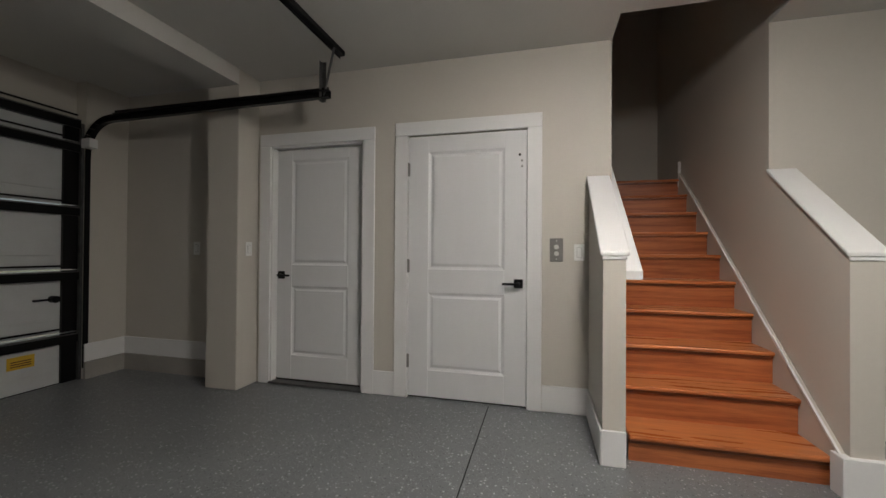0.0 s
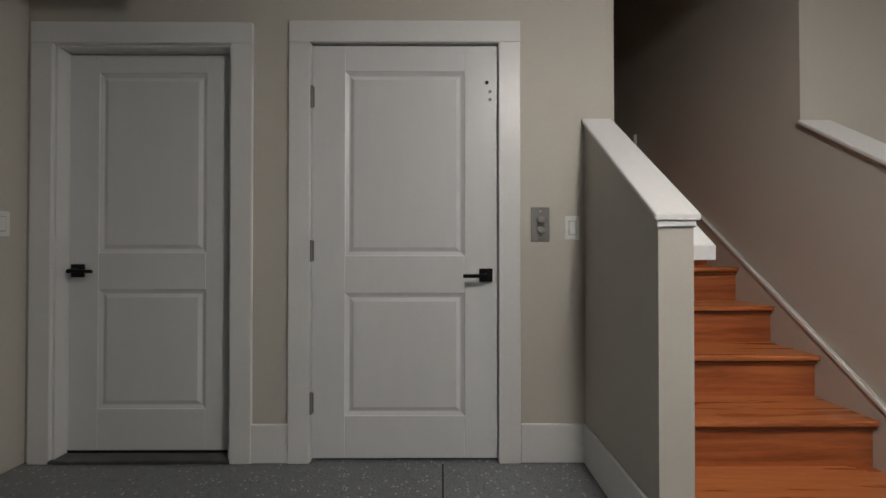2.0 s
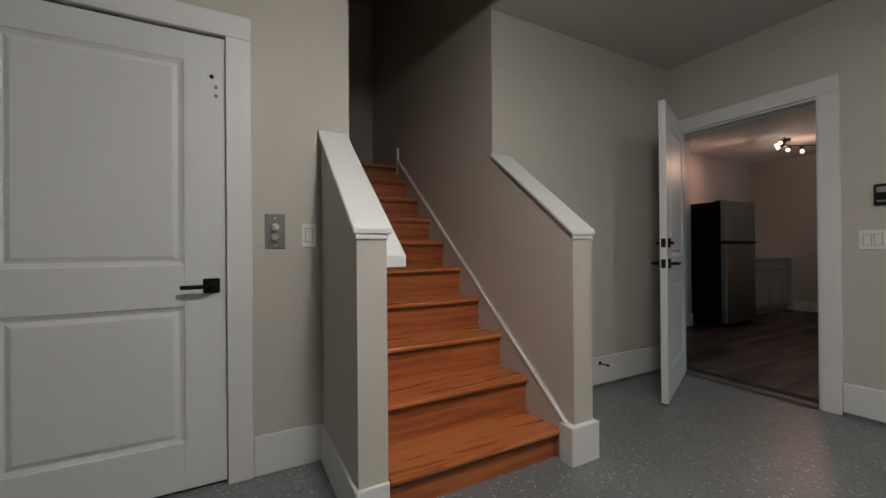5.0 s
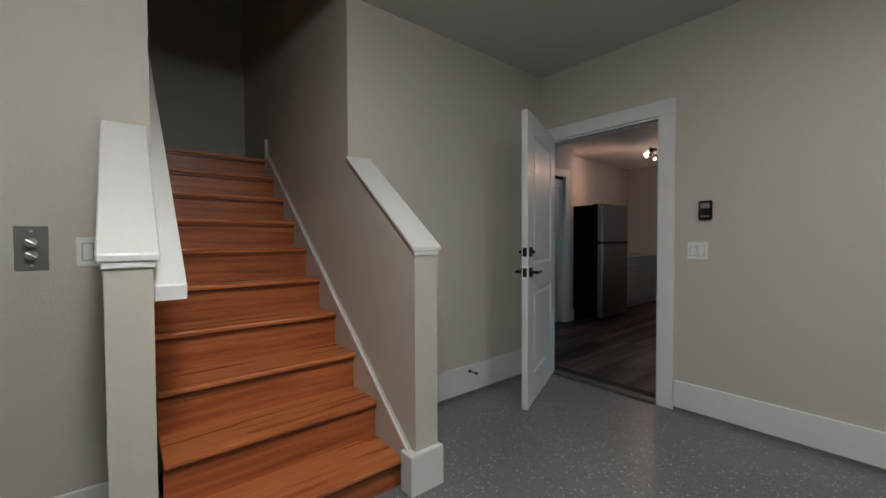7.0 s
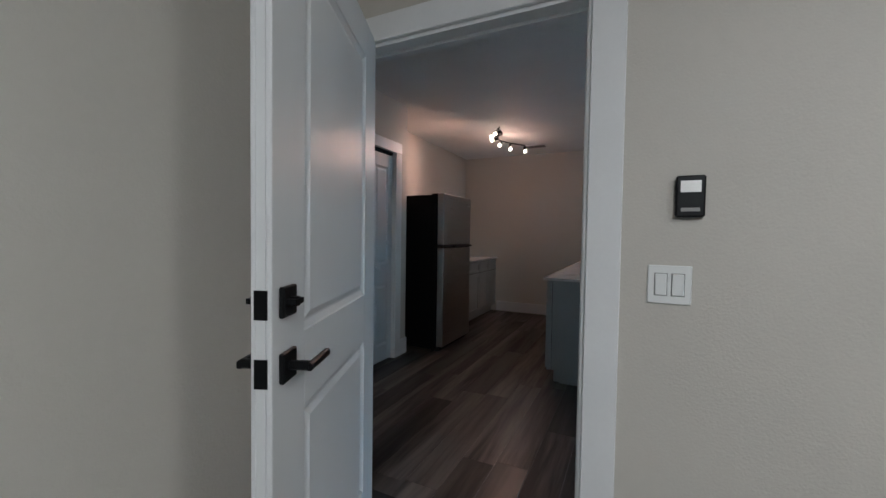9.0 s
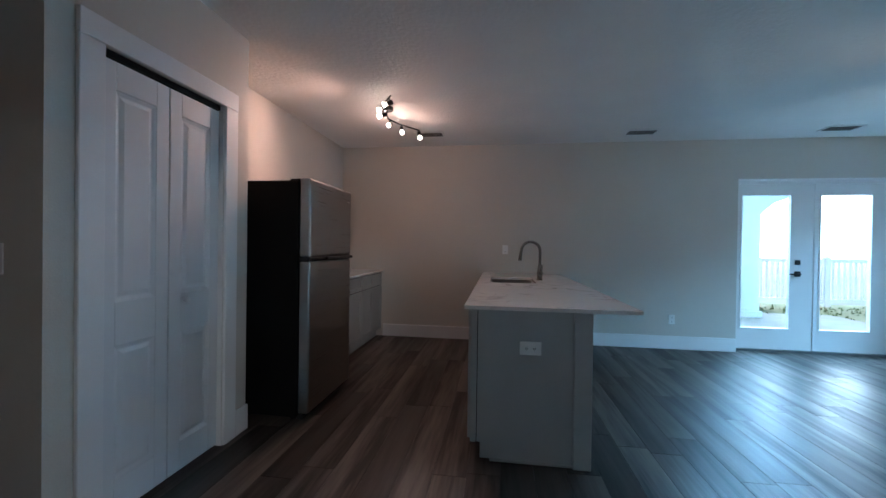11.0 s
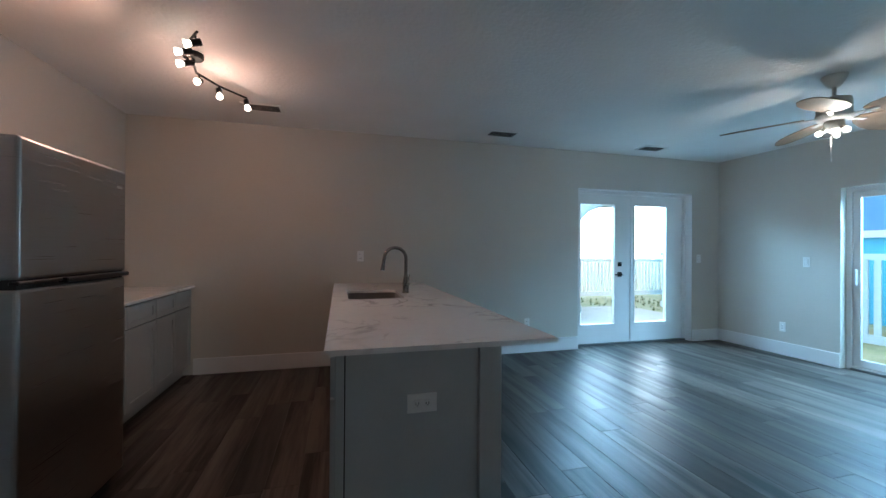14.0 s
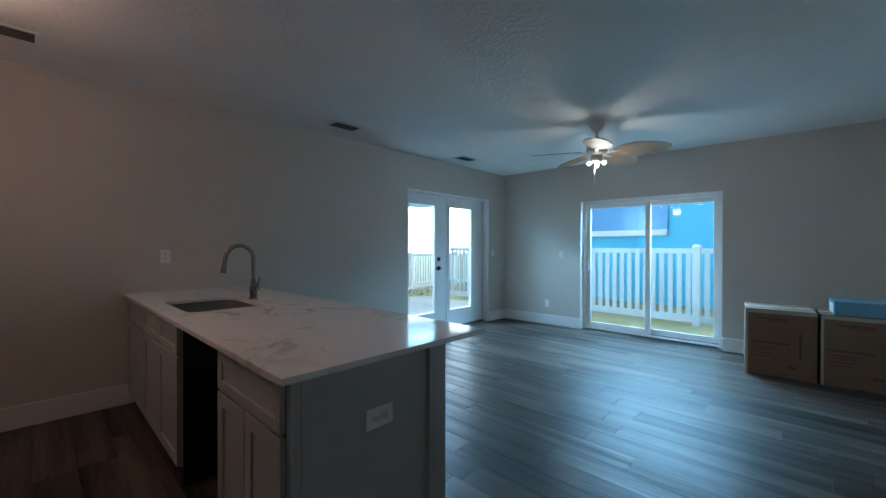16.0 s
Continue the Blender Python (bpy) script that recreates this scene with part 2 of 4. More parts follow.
CONC = mat("concrete", (0.36, 0.34, 0.31), 0.8, vary=0.12, scale=3, bump=0.3)
SAND = mat("sandy_lawn", (0.33, 0.31, 0.20), 0.95, vary=0.25, scale=1.4, fine=30, bump=0.6, bump_scale=40, dark=(0.16, 0.19, 0.08))
# white vinyl with the slat fence's dim bluish shade put into its colour
FENCE = mat("shade_toned_vinyl", (0.55, 0.58, 0.60), 0.4, vary=0.05)
HOUSEBLUE = mat("blue_siding", (0.10, 0.48, 0.70), 0.55, vary=0.04, scale=1)
STUCCO = mat("white_stucco", (0.78, 0.78, 0.77), 0.8, vary=0.03, bump=0.3)
DARKGLASS = mat("dark_window_glass", (0.16, 0.36, 0.62), 0.2, vary=0.02)
BULB = mat("lit_bulb", (1.0, 0.80, 0.62), 0.3, emit=7.0)
FANBULB = mat("lit_fan_bulb", (1.0, 0.93, 0.82), 0.3, emit=7.0)
GLOBE = mat("lit_ceiling_diffuser", (1.0, 0.93, 0.85), 0.4, emit=3.0)
ROOF = mat("grey_shingle", (0.12, 0.12, 0.12), 0.9, vary=0.2)
SKYGLOW = mat("white_overcast_sky", (0.70, 0.87, 1.0), 1.0, vary=0.01, emit=8.0)
LEAF = mat("green_leaf", (0.08, 0.14, 0.035), 0.7, vary=0.3)


# ---- mesh helpers ----
def mesh_of(bm, material, smooth=False, name="mesh"):
    me = bpy.data.meshes.new(name)
    bmesh.ops.recalc_face_normals(bm, faces=bm.faces)
    if smooth:
        for f in bm.faces:
            f.smooth = True
    bm.to_mesh(me)
    bm.free()
    me.materials.append(material)
    return me


def part(name, bm, material, parent=None, label="", smooth=False):
    ob = new(name, mesh_of(bm, material, smooth, name))
    if parent:
        ob.parent = parent
    if label:
        ob["label"] = label
    return ob


def thing(name, at, label, category, rz=0.0, group="", kind=""):
    ob = new(name)
    ob.matrix_world = pose(*at, 0, 0, rz)
    ob.empty_display_size = 0.05
    return tagged(ob, label, category, group, kind)


def box(bm, x0, x1, y0, y1, z0, z1, bevel=0.0, seg=1):
    v = [bm.verts.new((x, y, z)) for x in (x0, x1) for y in (y0, y1) for z in (z0, z1)]
    fs = [bm.faces.new([v[i] for i in q]) for q in ((0, 1, 3, 2), (4, 6, 7, 5), (0, 4, 5, 1), (2, 3, 7, 6), (0, 2, 6, 4), (1, 5, 7, 3))]
    if bevel:
        es = list({e for f in fs for e in f.edges})
        bmesh.ops.bevel(bm, geom=es, offset=bevel, segments=seg, profile=0.5, affect="EDGES")
    return bm


def B(*spans, bevel=0.0, seg=1):
    bm = bmesh.new()
    for s in spans:
        box(bm, *s, bevel=bevel, seg=seg)
    return bm


def rod(bm, a, b, r, n=12, r2=None):
    a, b = Vector(a), Vector(b)
    d = b - a
    m = Matrix.Translation((a + b) / 2) @ d.to_track_quat("Z", "Y").to_matrix().to_4x4()
    bmesh.ops.create_cone(bm, cap_ends=True, segments=n, radius1=r, radius2=r if r2 is None else r2, depth=d.length, matrix=m)
    return bm


def lathe(profile, n=24):
    """A turned body from (radius, height) pairs."""
    bm = bmesh.new()
    rings = [[bm.verts.new((r * math.cos(2 * math.pi * i / n), r * math.sin(2 * math.pi * i / n), z)) for i in range(n)] for r, z in profile]
    for a, b in zip(rings, rings[1:]):
        for i in range(n):
            bm.faces.new((a[i], a[(i + 1) % n], b[(i + 1) % n], b[i]))
    bm.faces.new(rings[0][::-1])
    bm.faces.new(rings[-1])
    return bm


def prism(pts, axis, a, b, bevel=0.0):
    """A flat outline of (u, v) pairs pushed from a to b along the axis x (u=y, v=z) or y (u=x, v=z)."""
    bm = bmesh.new()
    mk = (lambda u, v, w: (w, u, v)) if axis == "x" else (lambda u, v, w: (u, w, v))
    lo, hi = [bm.verts.new(mk(u, v, a)) for u, v in pts], [bm.verts.new(mk(u, v, b)) for u, v in pts]
    bm.faces.new(lo)
    bm.faces.new(hi[::-1])
    for i in range(len(pts)):
        j = (i + 1) % len(pts)
        bm.faces.new((lo[i], lo[j], hi[j], hi[i]))
    if bevel:
        bmesh.ops.bevel(bm, geom=list(bm.edges), offset=bevel, segments=1, affect="EDGES")
    return bm


def structure(name, bm, material, label=""):
    return tagged(part(name, bm, material), label or name.replace("_", " "), name.split("_")[0], kind="structure")


# ---- shell: garage, stair, kitchen ----
GZ, KZ = 2.64, 2.588
FX, SY, KY = 8.38, -5.853, 1.53
structure("floor_garage", B((-4.1, 3.44, -6.6, 0.3, -0.2, 0.0)), EPOXY, "grey epoxy garage floor with white and black chips")
structure("floor_kitchen_base", B((3.44, FX + 0.22, -6.05, 1.75, -0.2, -0.006)), GAP, "dark base under the plank floor")
# wall with the two white doors
structure("wall_doors", B((-4.1, -2.16, 0.0, 0.16, 0, GZ), (-2.16, -1.29, 0.0, 0.16, 2.055, GZ), (-1.29, -0.905, 0.0, 0.16, 0, GZ),
                          (-0.905, 0.024, 0.0, 0.16, 2.062, GZ), (0.024, 0.596, 0.0, 0.16, 0, GZ)), WALL, "greige painted garage wall with two door openings")
structure("wall_stair_west", B((0.44, 0.596, 0.16, 2.62, 0, 4.6), (0.44, 0.596, 0.0, 0.16, GZ, 4.6)), WALL, "greige stairwell wall")
structure("wall_stair_back", B((0.596, 1.66, 2.5, 2.62, 0, 4.6)), WALL, "greige wall behind the stair landing")
structure("wall_stair_east", B((1.54, 1.645, 0.02, 2.5, 0, 4.6)), WALL, "greige stairwell wall")
structure("wall_garage_north", B((1.645, 3.44, 0.02, 0.16, 0, GZ)), WALL, "greige garage wall beside the stair")
structure("wall_stair_header", B((0.44, 1.62, -0.42, -0.31, GZ + 0.06, 4.6), (0.44, 0.596, -0.31, 0.0, GZ + 0.06, 4.6), (1.54, 1.645, -0.31, 0.02, GZ + 0.06, 4.6)), WALL, "greige wall over the stair opening")
structure("ceiling_stair", B((0.44, 1.62, -0.42, 2.62, 4.6, 4.7)), GCEIL, "ceiling over the stairwell")
structure("ceiling_garage", B((-4.1, 0.596, -6.6, -0.001, GZ, GZ + 0.06), (1.54, 3.44, -6.6, 0.019, GZ, GZ + 0.06), (0.596, 1.54, -6.6, -0.31, GZ, GZ + 0.06)), GCEIL, "painted garage ceiling")
structure("wall_garage_west", B((-4.1, -3.80, -0.36, 0.0, 0, GZ), (-4.1, -3.92, -5.3, -0.36, 2.30, GZ), (-4.1, -3.80, -6.6, -5.3, 0, GZ)), WALL, "greige wall round the garage door")
structure("wall_garage_south", B((-4.1, 3.6, -6.75, -6.6, 0, GZ)), WALL, "greige garage wall")
structure("column", B((-2.60, -2.29, -0.245, 0.0, 0, GZ), bevel=0.006), WALL, "greige drywall column beside a door")
structure("beam", B((-2.63, -2.29, -6.6, -0.245, GZ - 0.13, GZ)), GCEIL, "shallow drywall beam under the garage ceiling")
structure("wall_between", B((3.44, 3.56, 0.012, 1.2, 0, GZ), (3.44, 3.56, -6.6, -0.98, 0, GZ), (3.44, 3.56, -0.98, 0.012, 2.055, GZ)), WALL, "greige wall between garage and kitchen")
HY = 3.0
structure("wall_hall", B((3.44, 3.56, 1.2, HY, 0, KZ), (3.44, 4.54, HY, HY + 0.12, 0, KZ)), WALL, "greige walls of the short hall beside the closet")
structure("floor_hall_base", B((3.44, 4.54, 1.751, HY + 0.12, -0.2, -0.006)), GAP, "dark base under the hall planks")
structure("ceiling_hall", B((3.44, 4.54, KY + 0.15, HY + 0.12, KZ, KZ + 0.1)), CEIL, "textured white hall ceiling")
structure("wall_closet", B((4.42, 4.632, 1.04, 1.16, 0, KZ), (4.42, 4.54, 1.16, HY, 0, KZ), (4.632, 5.367, 1.04, 1.16, 2.075, KZ), (5.367, 5.596, 1.04, 1.16, 0, KZ), (5.48, 5.596, 1.16, KY, 0, KZ)), WALL, "greige wall round the closet")
structure("wall_kitchen_north", B((4.54, FX + 0.22, KY, KY + 0.15, 0, KZ)), WALL, "greige kitchen wall behind the refrigerator")
structure("wall_far", B((FX, FX + 0.22, -3.505, KY, 0, KZ), (FX, FX + 0.22, -5.366, -3.505, 2.107, KZ), (FX, FX + 0.22, -6.05, -5.366, 0, KZ)), WALL, "greige wall with french doors")
structure("wall_slider", B((3.56, 5.12, SY - 0.2, SY, 0, KZ), (5.12, 6.947, SY - 0.2, SY, 2.0, KZ), (6.947, FX, SY - 0.2, SY, 0, KZ)), WALL, "greige wall with a sliding glass door")
structure("ceiling_kitchen", B((3.56, FX + 0.22, -6.05, KY + 0.15, KZ, KZ + 0.1)), CEIL, "textured white kitchen ceiling")
structure("roof", B((-4.6, 9.0, -6.5, 3.2, 4.72, 4.9)), ROOF, "roof deck above the rooms")
structure("upper_wall", B((3.6, 8.6, -6.05, -5.9, KZ + 0.1, 4.72), (8.45, 8.6, -5.9, 1.68, KZ + 0.1, 4.72)), STUCCO, "white outer wall above the rooms")


def baseboard(name, runs, h, parent_label="white painted baseboard", z0=0.001):
    t = tagged(new(name), parent_label, "baseboard", kind="structure")
    for x0, x1, y0, y1 in runs:
        part("board", B((x0, x1, y0, y1, z0, h), bevel=0.004), TRIM, t)
    return t


baseboard("baseboard_garage", [(-1.19, -1.003, -0.016, 0), (0.129, 0.448, -0.016, 0),
                               (0.434, 0.449, -0.668, -0.016)], 0.19)
baseboard("baseboard_north", [(1.69, 3.44, 0.004, 0.02)], 0.235, z0=0.03)
baseboard("baseboard_east", [(3.424, 3.44, -6.6, -1.087)], 0.21, z0=0.025)
structure("floor_cove", B((1.69, 3.432, 0.010, 0.02, 0.0, 0.028), (3.430, 3.44, -6.6, -1.087, 0.0, 0.023)), EPOXY, "grey epoxy upturn below the baseboards")
bm = bmesh.new()
box(bm, -3.80, -2.60, -0.018, 0, 0.15, 0.31, bevel=0.004)
box(bm, -3.80, -3.784, -0.36, -0.018, 0.15, 0.31, bevel=0.004)
structure("baseboard_alcove", bm, TRIM, "white baseboard above a concrete curb")
structure("curb_alcove", B((-3.80, -2.60, -0.03, 0.0, 0, 0.148), (-3.80, -3.77, -0.36, -0.03, 0, 0.148)), CONC, "low concrete curb at the wall foot")
baseboard("baseboard_kitchen", [(5.473, 5.60, 1.022, 1.04), (4.404, 4.525, 1.022, 1.04), (4.404, 4.42, 1.04, HY), (3.56, 3.576, 1.04, HY), (3.576, 4.404, HY - 0.016, HY), (FX - 0.016, FX, -0.50, 0.93), (FX - 0.016, FX, -3.505, -1.15),
                                (FX - 0.016, FX, SY, -5.366), (FX, FX + 0.11, -5.366, -5.350), (6.947, FX, SY, SY + 0.016), (3.60, 5.12, SY, SY + 0.016), (3.56, 3.576, -5.85, -1.09), (3.56, 3.576, 0.06, 1.04)], 0.165)


# ---- doors of the garage ----
def leaf(parent, w, h, t, stile, zs, name="slab", both=True, y0=0.0):
    """A moulded panel leaf: x 0..w, front face at y0. zs: heights of the panels' (bottom, top)."""
    sides = [(y0, y0 + 0.013)] + ([(y0 + t - 0.013, y0 + t)] if both else [])
    bm = B((0, w, y0 + 0.0125, y0 + t - 0.0125, 0, h))
    edges = [0.0] + [z for p in zs for z in p] + [h]
    for a, b in sides:
        box(bm, 0, stile, a, b, 0, h, bevel=0.003)
        box(bm, w - stile, w, a, b, 0, h, bevel=0.003)
        for lo, hi in zip(edges[::2], edges[1::2]):
            box(bm, stile - 0.002, w - stile + 0.002, a, b, lo, hi, bevel=0.003)
    slab = part(name, bm, DOORW, parent)
    for lo, hi in zs:
        for k, (a, b) in enumerate(sides):
            out = a if k == 0 else b
            sg = 1 if k == 0 else -1
            bm = bmesh.new()
            rings = []
            for inset, depth in ((0.0, 0.004), (0.016, 0.011), (0.022, 0.011), (0.040, 0.003)):
                x0, x1, z0, z1 = stile + inset, w - stile - inset, lo + inset, hi - inset
                rings.append([bm.verts.new((x, out + sg * depth, z)) for x, z in ((x0, z0), (x1, z0), (x1, z1), (x0, z1))])
            for r1, r2 in zip(rings, rings[1:]):
                for i in range(4):
                    bm.faces.new((r1[i], r1[(i + 1) % 4], r2[(i + 1) % 4], r2[i]))
            bm.faces.new(rings[-1])
            part("panel", bm, DOORW, slab)
    return slab


def lever(parent, x, z, y, way, name="door_handle"):
    """A black lever on a square rose; way +1 or -1: the side to which it points; front towards -y."""
    bm = B((x - 0.033, x + 0.033, y - 0.012, y, z - 0.033, z + 0.033), bevel=0.003)
    rod(bm, (x, y - 0.010, z), (x, y - 0.055, z), 0.011)
    box(bm, min(x - way * 0.010, x + way * 0.115), max(x - way * 0.010, x + way * 0.115), y - 0.062, y - 0.048, z - 0.010, z + 0.008, bevel=0.003)
    return part(name, bm, BLACK, parent, "matte black lever handle on a square rose")


def hinge(parent, x, z, y):
    bm = bmesh.new()
    rod(bm, (x, y - 0.006, z - 0.05), (x, y - 0.006, z + 0.05), 0.007, 10)
    box(bm, x - 0.010, x + 0.014, y - 0.004, y + 0.003, z - 0.05, z + 0.05, bevel=0.001)
    for k in (-0.0515, 0.0515):
        rod(bm, (x, y - 0.006, z + k - 0.002), (x, y - 0.006, z + k + 0.002), 0.0085, 10)
    return part("hinge", bm, STEELPLATE, parent, "satin steel hinge")


def casing(parent, x0, x1, top, w=0.105, y=0.0, d=0.02, foot=0.0):
    for a, b in ((x0 - w, x0), (x1, x1 + w)):
        part("casing", B((a, b, y - d, y, foot, top), bevel=0.003), TRIM, parent)
    part("casing", B((x0 - w, x1 + w, y - d - 0.002, y, top, top + w), bevel=0.003), TRIM, parent)


PANELS = [(0.21, 0.81), (0.998, 1.91)]
d2 = tagged(new("door_2"), "white closed two-panel door with black lever and steel hinges", "door", kind="structure")
d2.matrix_world = pose(-0.902, 0.0, 0)
s2 = leaf(d2, 0.918, 2.04, 0.04, 0.165, PANELS, y0=0.006)
s2.location = (0.003, 0, 0.014)
casing(d2, 0.0, 0.924, 2.06)
part("jamb", B((-0.003, 0.0, -0.001, 0.13, 0, 2.06), (0.924, 0.926, -0.001, 0.13, 0, 2.06), (0, 0.924, 0.05, 0.12, 2.056, 2.062)), TRIM, d2)
part("door_gap", B((0.0, 0.924, 0.03, 0.15, 0.0, 0.010)), GAP, d2)
part("door_backing", B((0.0, 0.924, 0.14, 0.155, 0.0, 2.06)), GAP, d2)
lever(d2, 0.862, 0.915, 0.006, -1)
for z in (0.29, 1.035, 1.795):
    hinge(d2, 0.002, z, -0.002)
part("strike_plate", B((0.919, 0.925, -0.001, 0.012, 0.885, 0.945)), STEEL, d2)
for dx, dz, r, m in ((0.868, 1.87, 0.009, BLACK), (0.884, 1.825, 0.008, STEELPLATE), (0.884, 1.785, 0.008, STEELPLATE)):
    bm = bmesh.new()
    rod(bm, (dx, 0.007, dz), (dx, 0.001, dz), r, 14)
    part("plug", bm, m, d2, "small round plug of an old fitting")

d1 = tagged(new("door_1"), "white two-panel door set back in its frame with black lever", "door", kind="structure")
d1.matrix_world = pose(-2.16, 0.0, 0)
s1 = leaf(d1, 0.840, 2.008, 0.04, 0.15, PANELS, y0=0.06)
s1.location = (0.015, 0, 0.028)
casing(d1, 0.0, 0.87, 2.05)
part("jamb", B((-0.001, 0.013, -0.004, 0.15, 0, 2.04), (0.857, 0.871, -0.004, 0.15, 0, 2.04), (-0.001, 0.871, -0.004, 0.15, 2.04, 2.056)), TRIM, d1)
part("threshold", B((-0.01, 0.88, -0.02, 0.061, 0.0, 0.018), bevel=0.004), GALV, d1, "dull metal threshold")
part("door_sweep", B((0.0, 0.87, 0.062, 0.15, 0.0, 0.03)), GAP, d1)
lever(d1, 0.066, 0.935, 0.06, 1)


# ---- the stair with its two knee walls ----
stair = thing("staircase", (0.596, -0.597, 0), "orange oak staircase rising between two low walls", "staircase", kind="structure")
RISE, RUN, N = 0.198, 0.2465, 10
for k in range(N):
    z, y = 0.148 + RISE * k, RUN * k
    low = 0.0 if k == 0 else z - RISE
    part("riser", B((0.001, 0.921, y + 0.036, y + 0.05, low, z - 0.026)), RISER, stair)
    deep = RUN + 0.046 if k < N - 1 else 1.4
    bm = B((0.001, 0.9215, y + 0.004, y + deep, z - 0.026, z), bevel=0.008, seg=2)
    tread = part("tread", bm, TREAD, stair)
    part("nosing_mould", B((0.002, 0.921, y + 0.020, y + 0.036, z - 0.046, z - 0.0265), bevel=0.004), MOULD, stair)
# skirt boards follow the pitch
S = 0.196 / RUN
def pitch_board(x0, x1, ya, yb, za, drop, rise_extra=0.0):
    zb = za + S * (yb - ya)
    return prism([(ya, za - drop), (yb, zb - drop), (yb, zb), (ya, za)], "x", x0, x1)
part("skirt_board", pitch_board(0.922, 0.9435, -0.045, 2.235, 0.176, 0.62), WALL, stair, "painted skirt board")
part("skirt_cap", pitch_board(0.915, 0.927, -0.045, 2.235, 0.180, 0.016), TRIM, stair, "white skirt moulding")
part("skirt_end", B((0.916, 0.940, 2.235, 2.255, 1.85, 2.11)), TRIM, stair)


def knee(name, x0, x1, y0, y1, label, zf=1.145, climb=0.81):
    """A low wall whose capped top climbs with the stair."""
    t = thing(name, (x0, y0, 0), label, "knee wall", kind="structure")
    w, ln = x1 - x0, y1 - y0
    part("wall_body", prism([(0, 0), (ln, 0), (ln, zf + climb * ln), (0, zf)], "x", 0, w), WALL, t)
    part("cap", prism([(-0.014, zf - 0.016), (ln, zf + climb * ln), (ln, zf + 0.022 + climb * ln), (-0.014, zf + 0.008)], "x", -0.016, w + 0.018, bevel=0.004), TRIM, t, "white painted sloping cap")
    part("cap_mould", B((-0.006, w + 0.006, -0.008, 0.0, zf - 0.036, zf - 0.014), bevel=0.003), TRIM, t)
    return t


k1 = knee("knee_wall_west", 0.449, 0.565, -0.648, -0.001, "low greige stair wall with sloping white cap")
part("base_block", B((-0.016, 0.117, -0.016, 0.0, 0.0, 0.19), bevel=0.003), TRIM, k1)
part("inner_ledge", prism([(0.02, 1.000), (2.2, 1.000 + S * 2.18), (2.2, 1.05 + S * 2.18), (0.02, 1.05)], "x", 0.118, 0.205, bevel=0.003), TRIM, k1, "white ledge board along the stair side")
k2 = knee("knee_wall_east", 1.540, 1.672, -0.655, 0.02, "low greige stair wall with sloping white cap", 1.152, 0.77)
part("base_block", B((-0.045, 0.146, -0.030, 0.06, 0.0, 0.19), bevel=0.003), TRIM, k2)
part("base_run", B((0.1325, 0.148, 0.06, 0.655, 0.0, 0.19), bevel=0.003), TRIM, k2)


# ---- switches and small wall fittings ----
def plate(name, at, rz, label, w=0.072, h=0.118, rockers=1, material=PLATE, outlet=False, wide=False):
    t = thing(name, at, label, name.split("_")[-1], rz)
    part("cover", B((-w / 2, w / 2, -0.006, 0, -h / 2, h / 2), bevel=0.002), material, t)
    if outlet:
        for s in (-1, 1):
            cx, cz = (s * 0.021, 0) if wide else (0, s * 0.021)
            part("socket", B((cx - 0.016, cx + 0.016, -0.009, -0.005, cz - 0.014, cz + 0.014), bevel=0.004), material, t)
            part("slots", B((cx - 0.007, cx - 0.004, -0.0095, -0.0088, cz - 0.004, cz + 0.005), (cx + 0.004, cx + 0.007, -0.0095, -0.0088, cz - 0.004, cz + 0.005),
                            (cx - 0.002, cx + 0.002, -0.0095, -0.0088, cz - 0.010, cz - 0.006)), GAP, t)
    else:
        for i in range(rockers):
            cx = (i - (rockers - 1) / 2) * 0.046
            part("rocker", B((cx - 0.016, cx + 0.016, -0.010, -0.005, -0.033, 0.033), bevel=0.002), material, t)
            part("rocker_gap", B((cx - 0.018, cx + 0.018, -0.0065, -0.0055, -0.035, 0.035)), STEELPLATE, t)
    return t


plate("light_switch", (0.385, 0.0, 1.148), 0, "white rocker light switch on the greige wall")
plate("light_switch", (-2.29, -0.12, 1.16), 90, "white rocker light switch on the drywall column")
plate("light_switch", (-2.954, 0.0, 1.164), 0, "white rocker light switch in the dim alcove")
plate("double_switch", (4.42, 1.27, 1.17), -90, "white double rocker switch on the hall corner", w=0.118, rockers=2)
ctl = thing("valve_plate", (0.228, 0.0, 1.165), "grey metal wall plate with two round valves", "wall plate")
part("cover", B((-0.046, 0.046, -0.005, 0, -0.085, 0.085), bevel=0.002), STEELPLATE, ctl)
for z in (0.022, -0.026):
    bm = bmesh.new()
    rod(bm, (0, 0, z), (0, -0.028, z), 0.017, 16)
    rod(bm, (-0.014, -0.024, z + 0.01), (0.014, -0.024, z - 0.01), 0.006)
    part("valve", bm, STEEL, ctl, "bright round valve stub")
for z in (0.065, -0.065):
    bm = bmesh.new()
    rod(bm, (0, 0, z), (0, -0.007, z), 0.005, 10)
    part("screw", bm, STEEL, ctl)
key = thing("keypad", (3.44, -1.268, 1.375), "black wall keypad with a small grey display", "keypad", -90)
part("body", B((-0.038, 0.038, -0.022, 0, -0.062, 0.062), bevel=0.005), BLACK, key)
part("display", B((-0.026, 0.026, -0.0235, -0.0215, 0.012, 0.046)), STEEL, key, "pale grey display")
part("button", B((-0.024, 0.024, -0.0245, -0.021, -0.045, -0.034)), STEELPLATE, key)
plate("double_switch", (3.44, -1.222, 1.108), -90, "white double rocker switch below the keypad", w=0.118, rockers=2)
stop = thing("door_stop", (2.515, 0.004, 0.19), "black spring door stop on the baseboard", "door stop")
bm = bmesh.new()
rod(bm, (0, 0, 0), (0, -0.065, 0), 0.005)
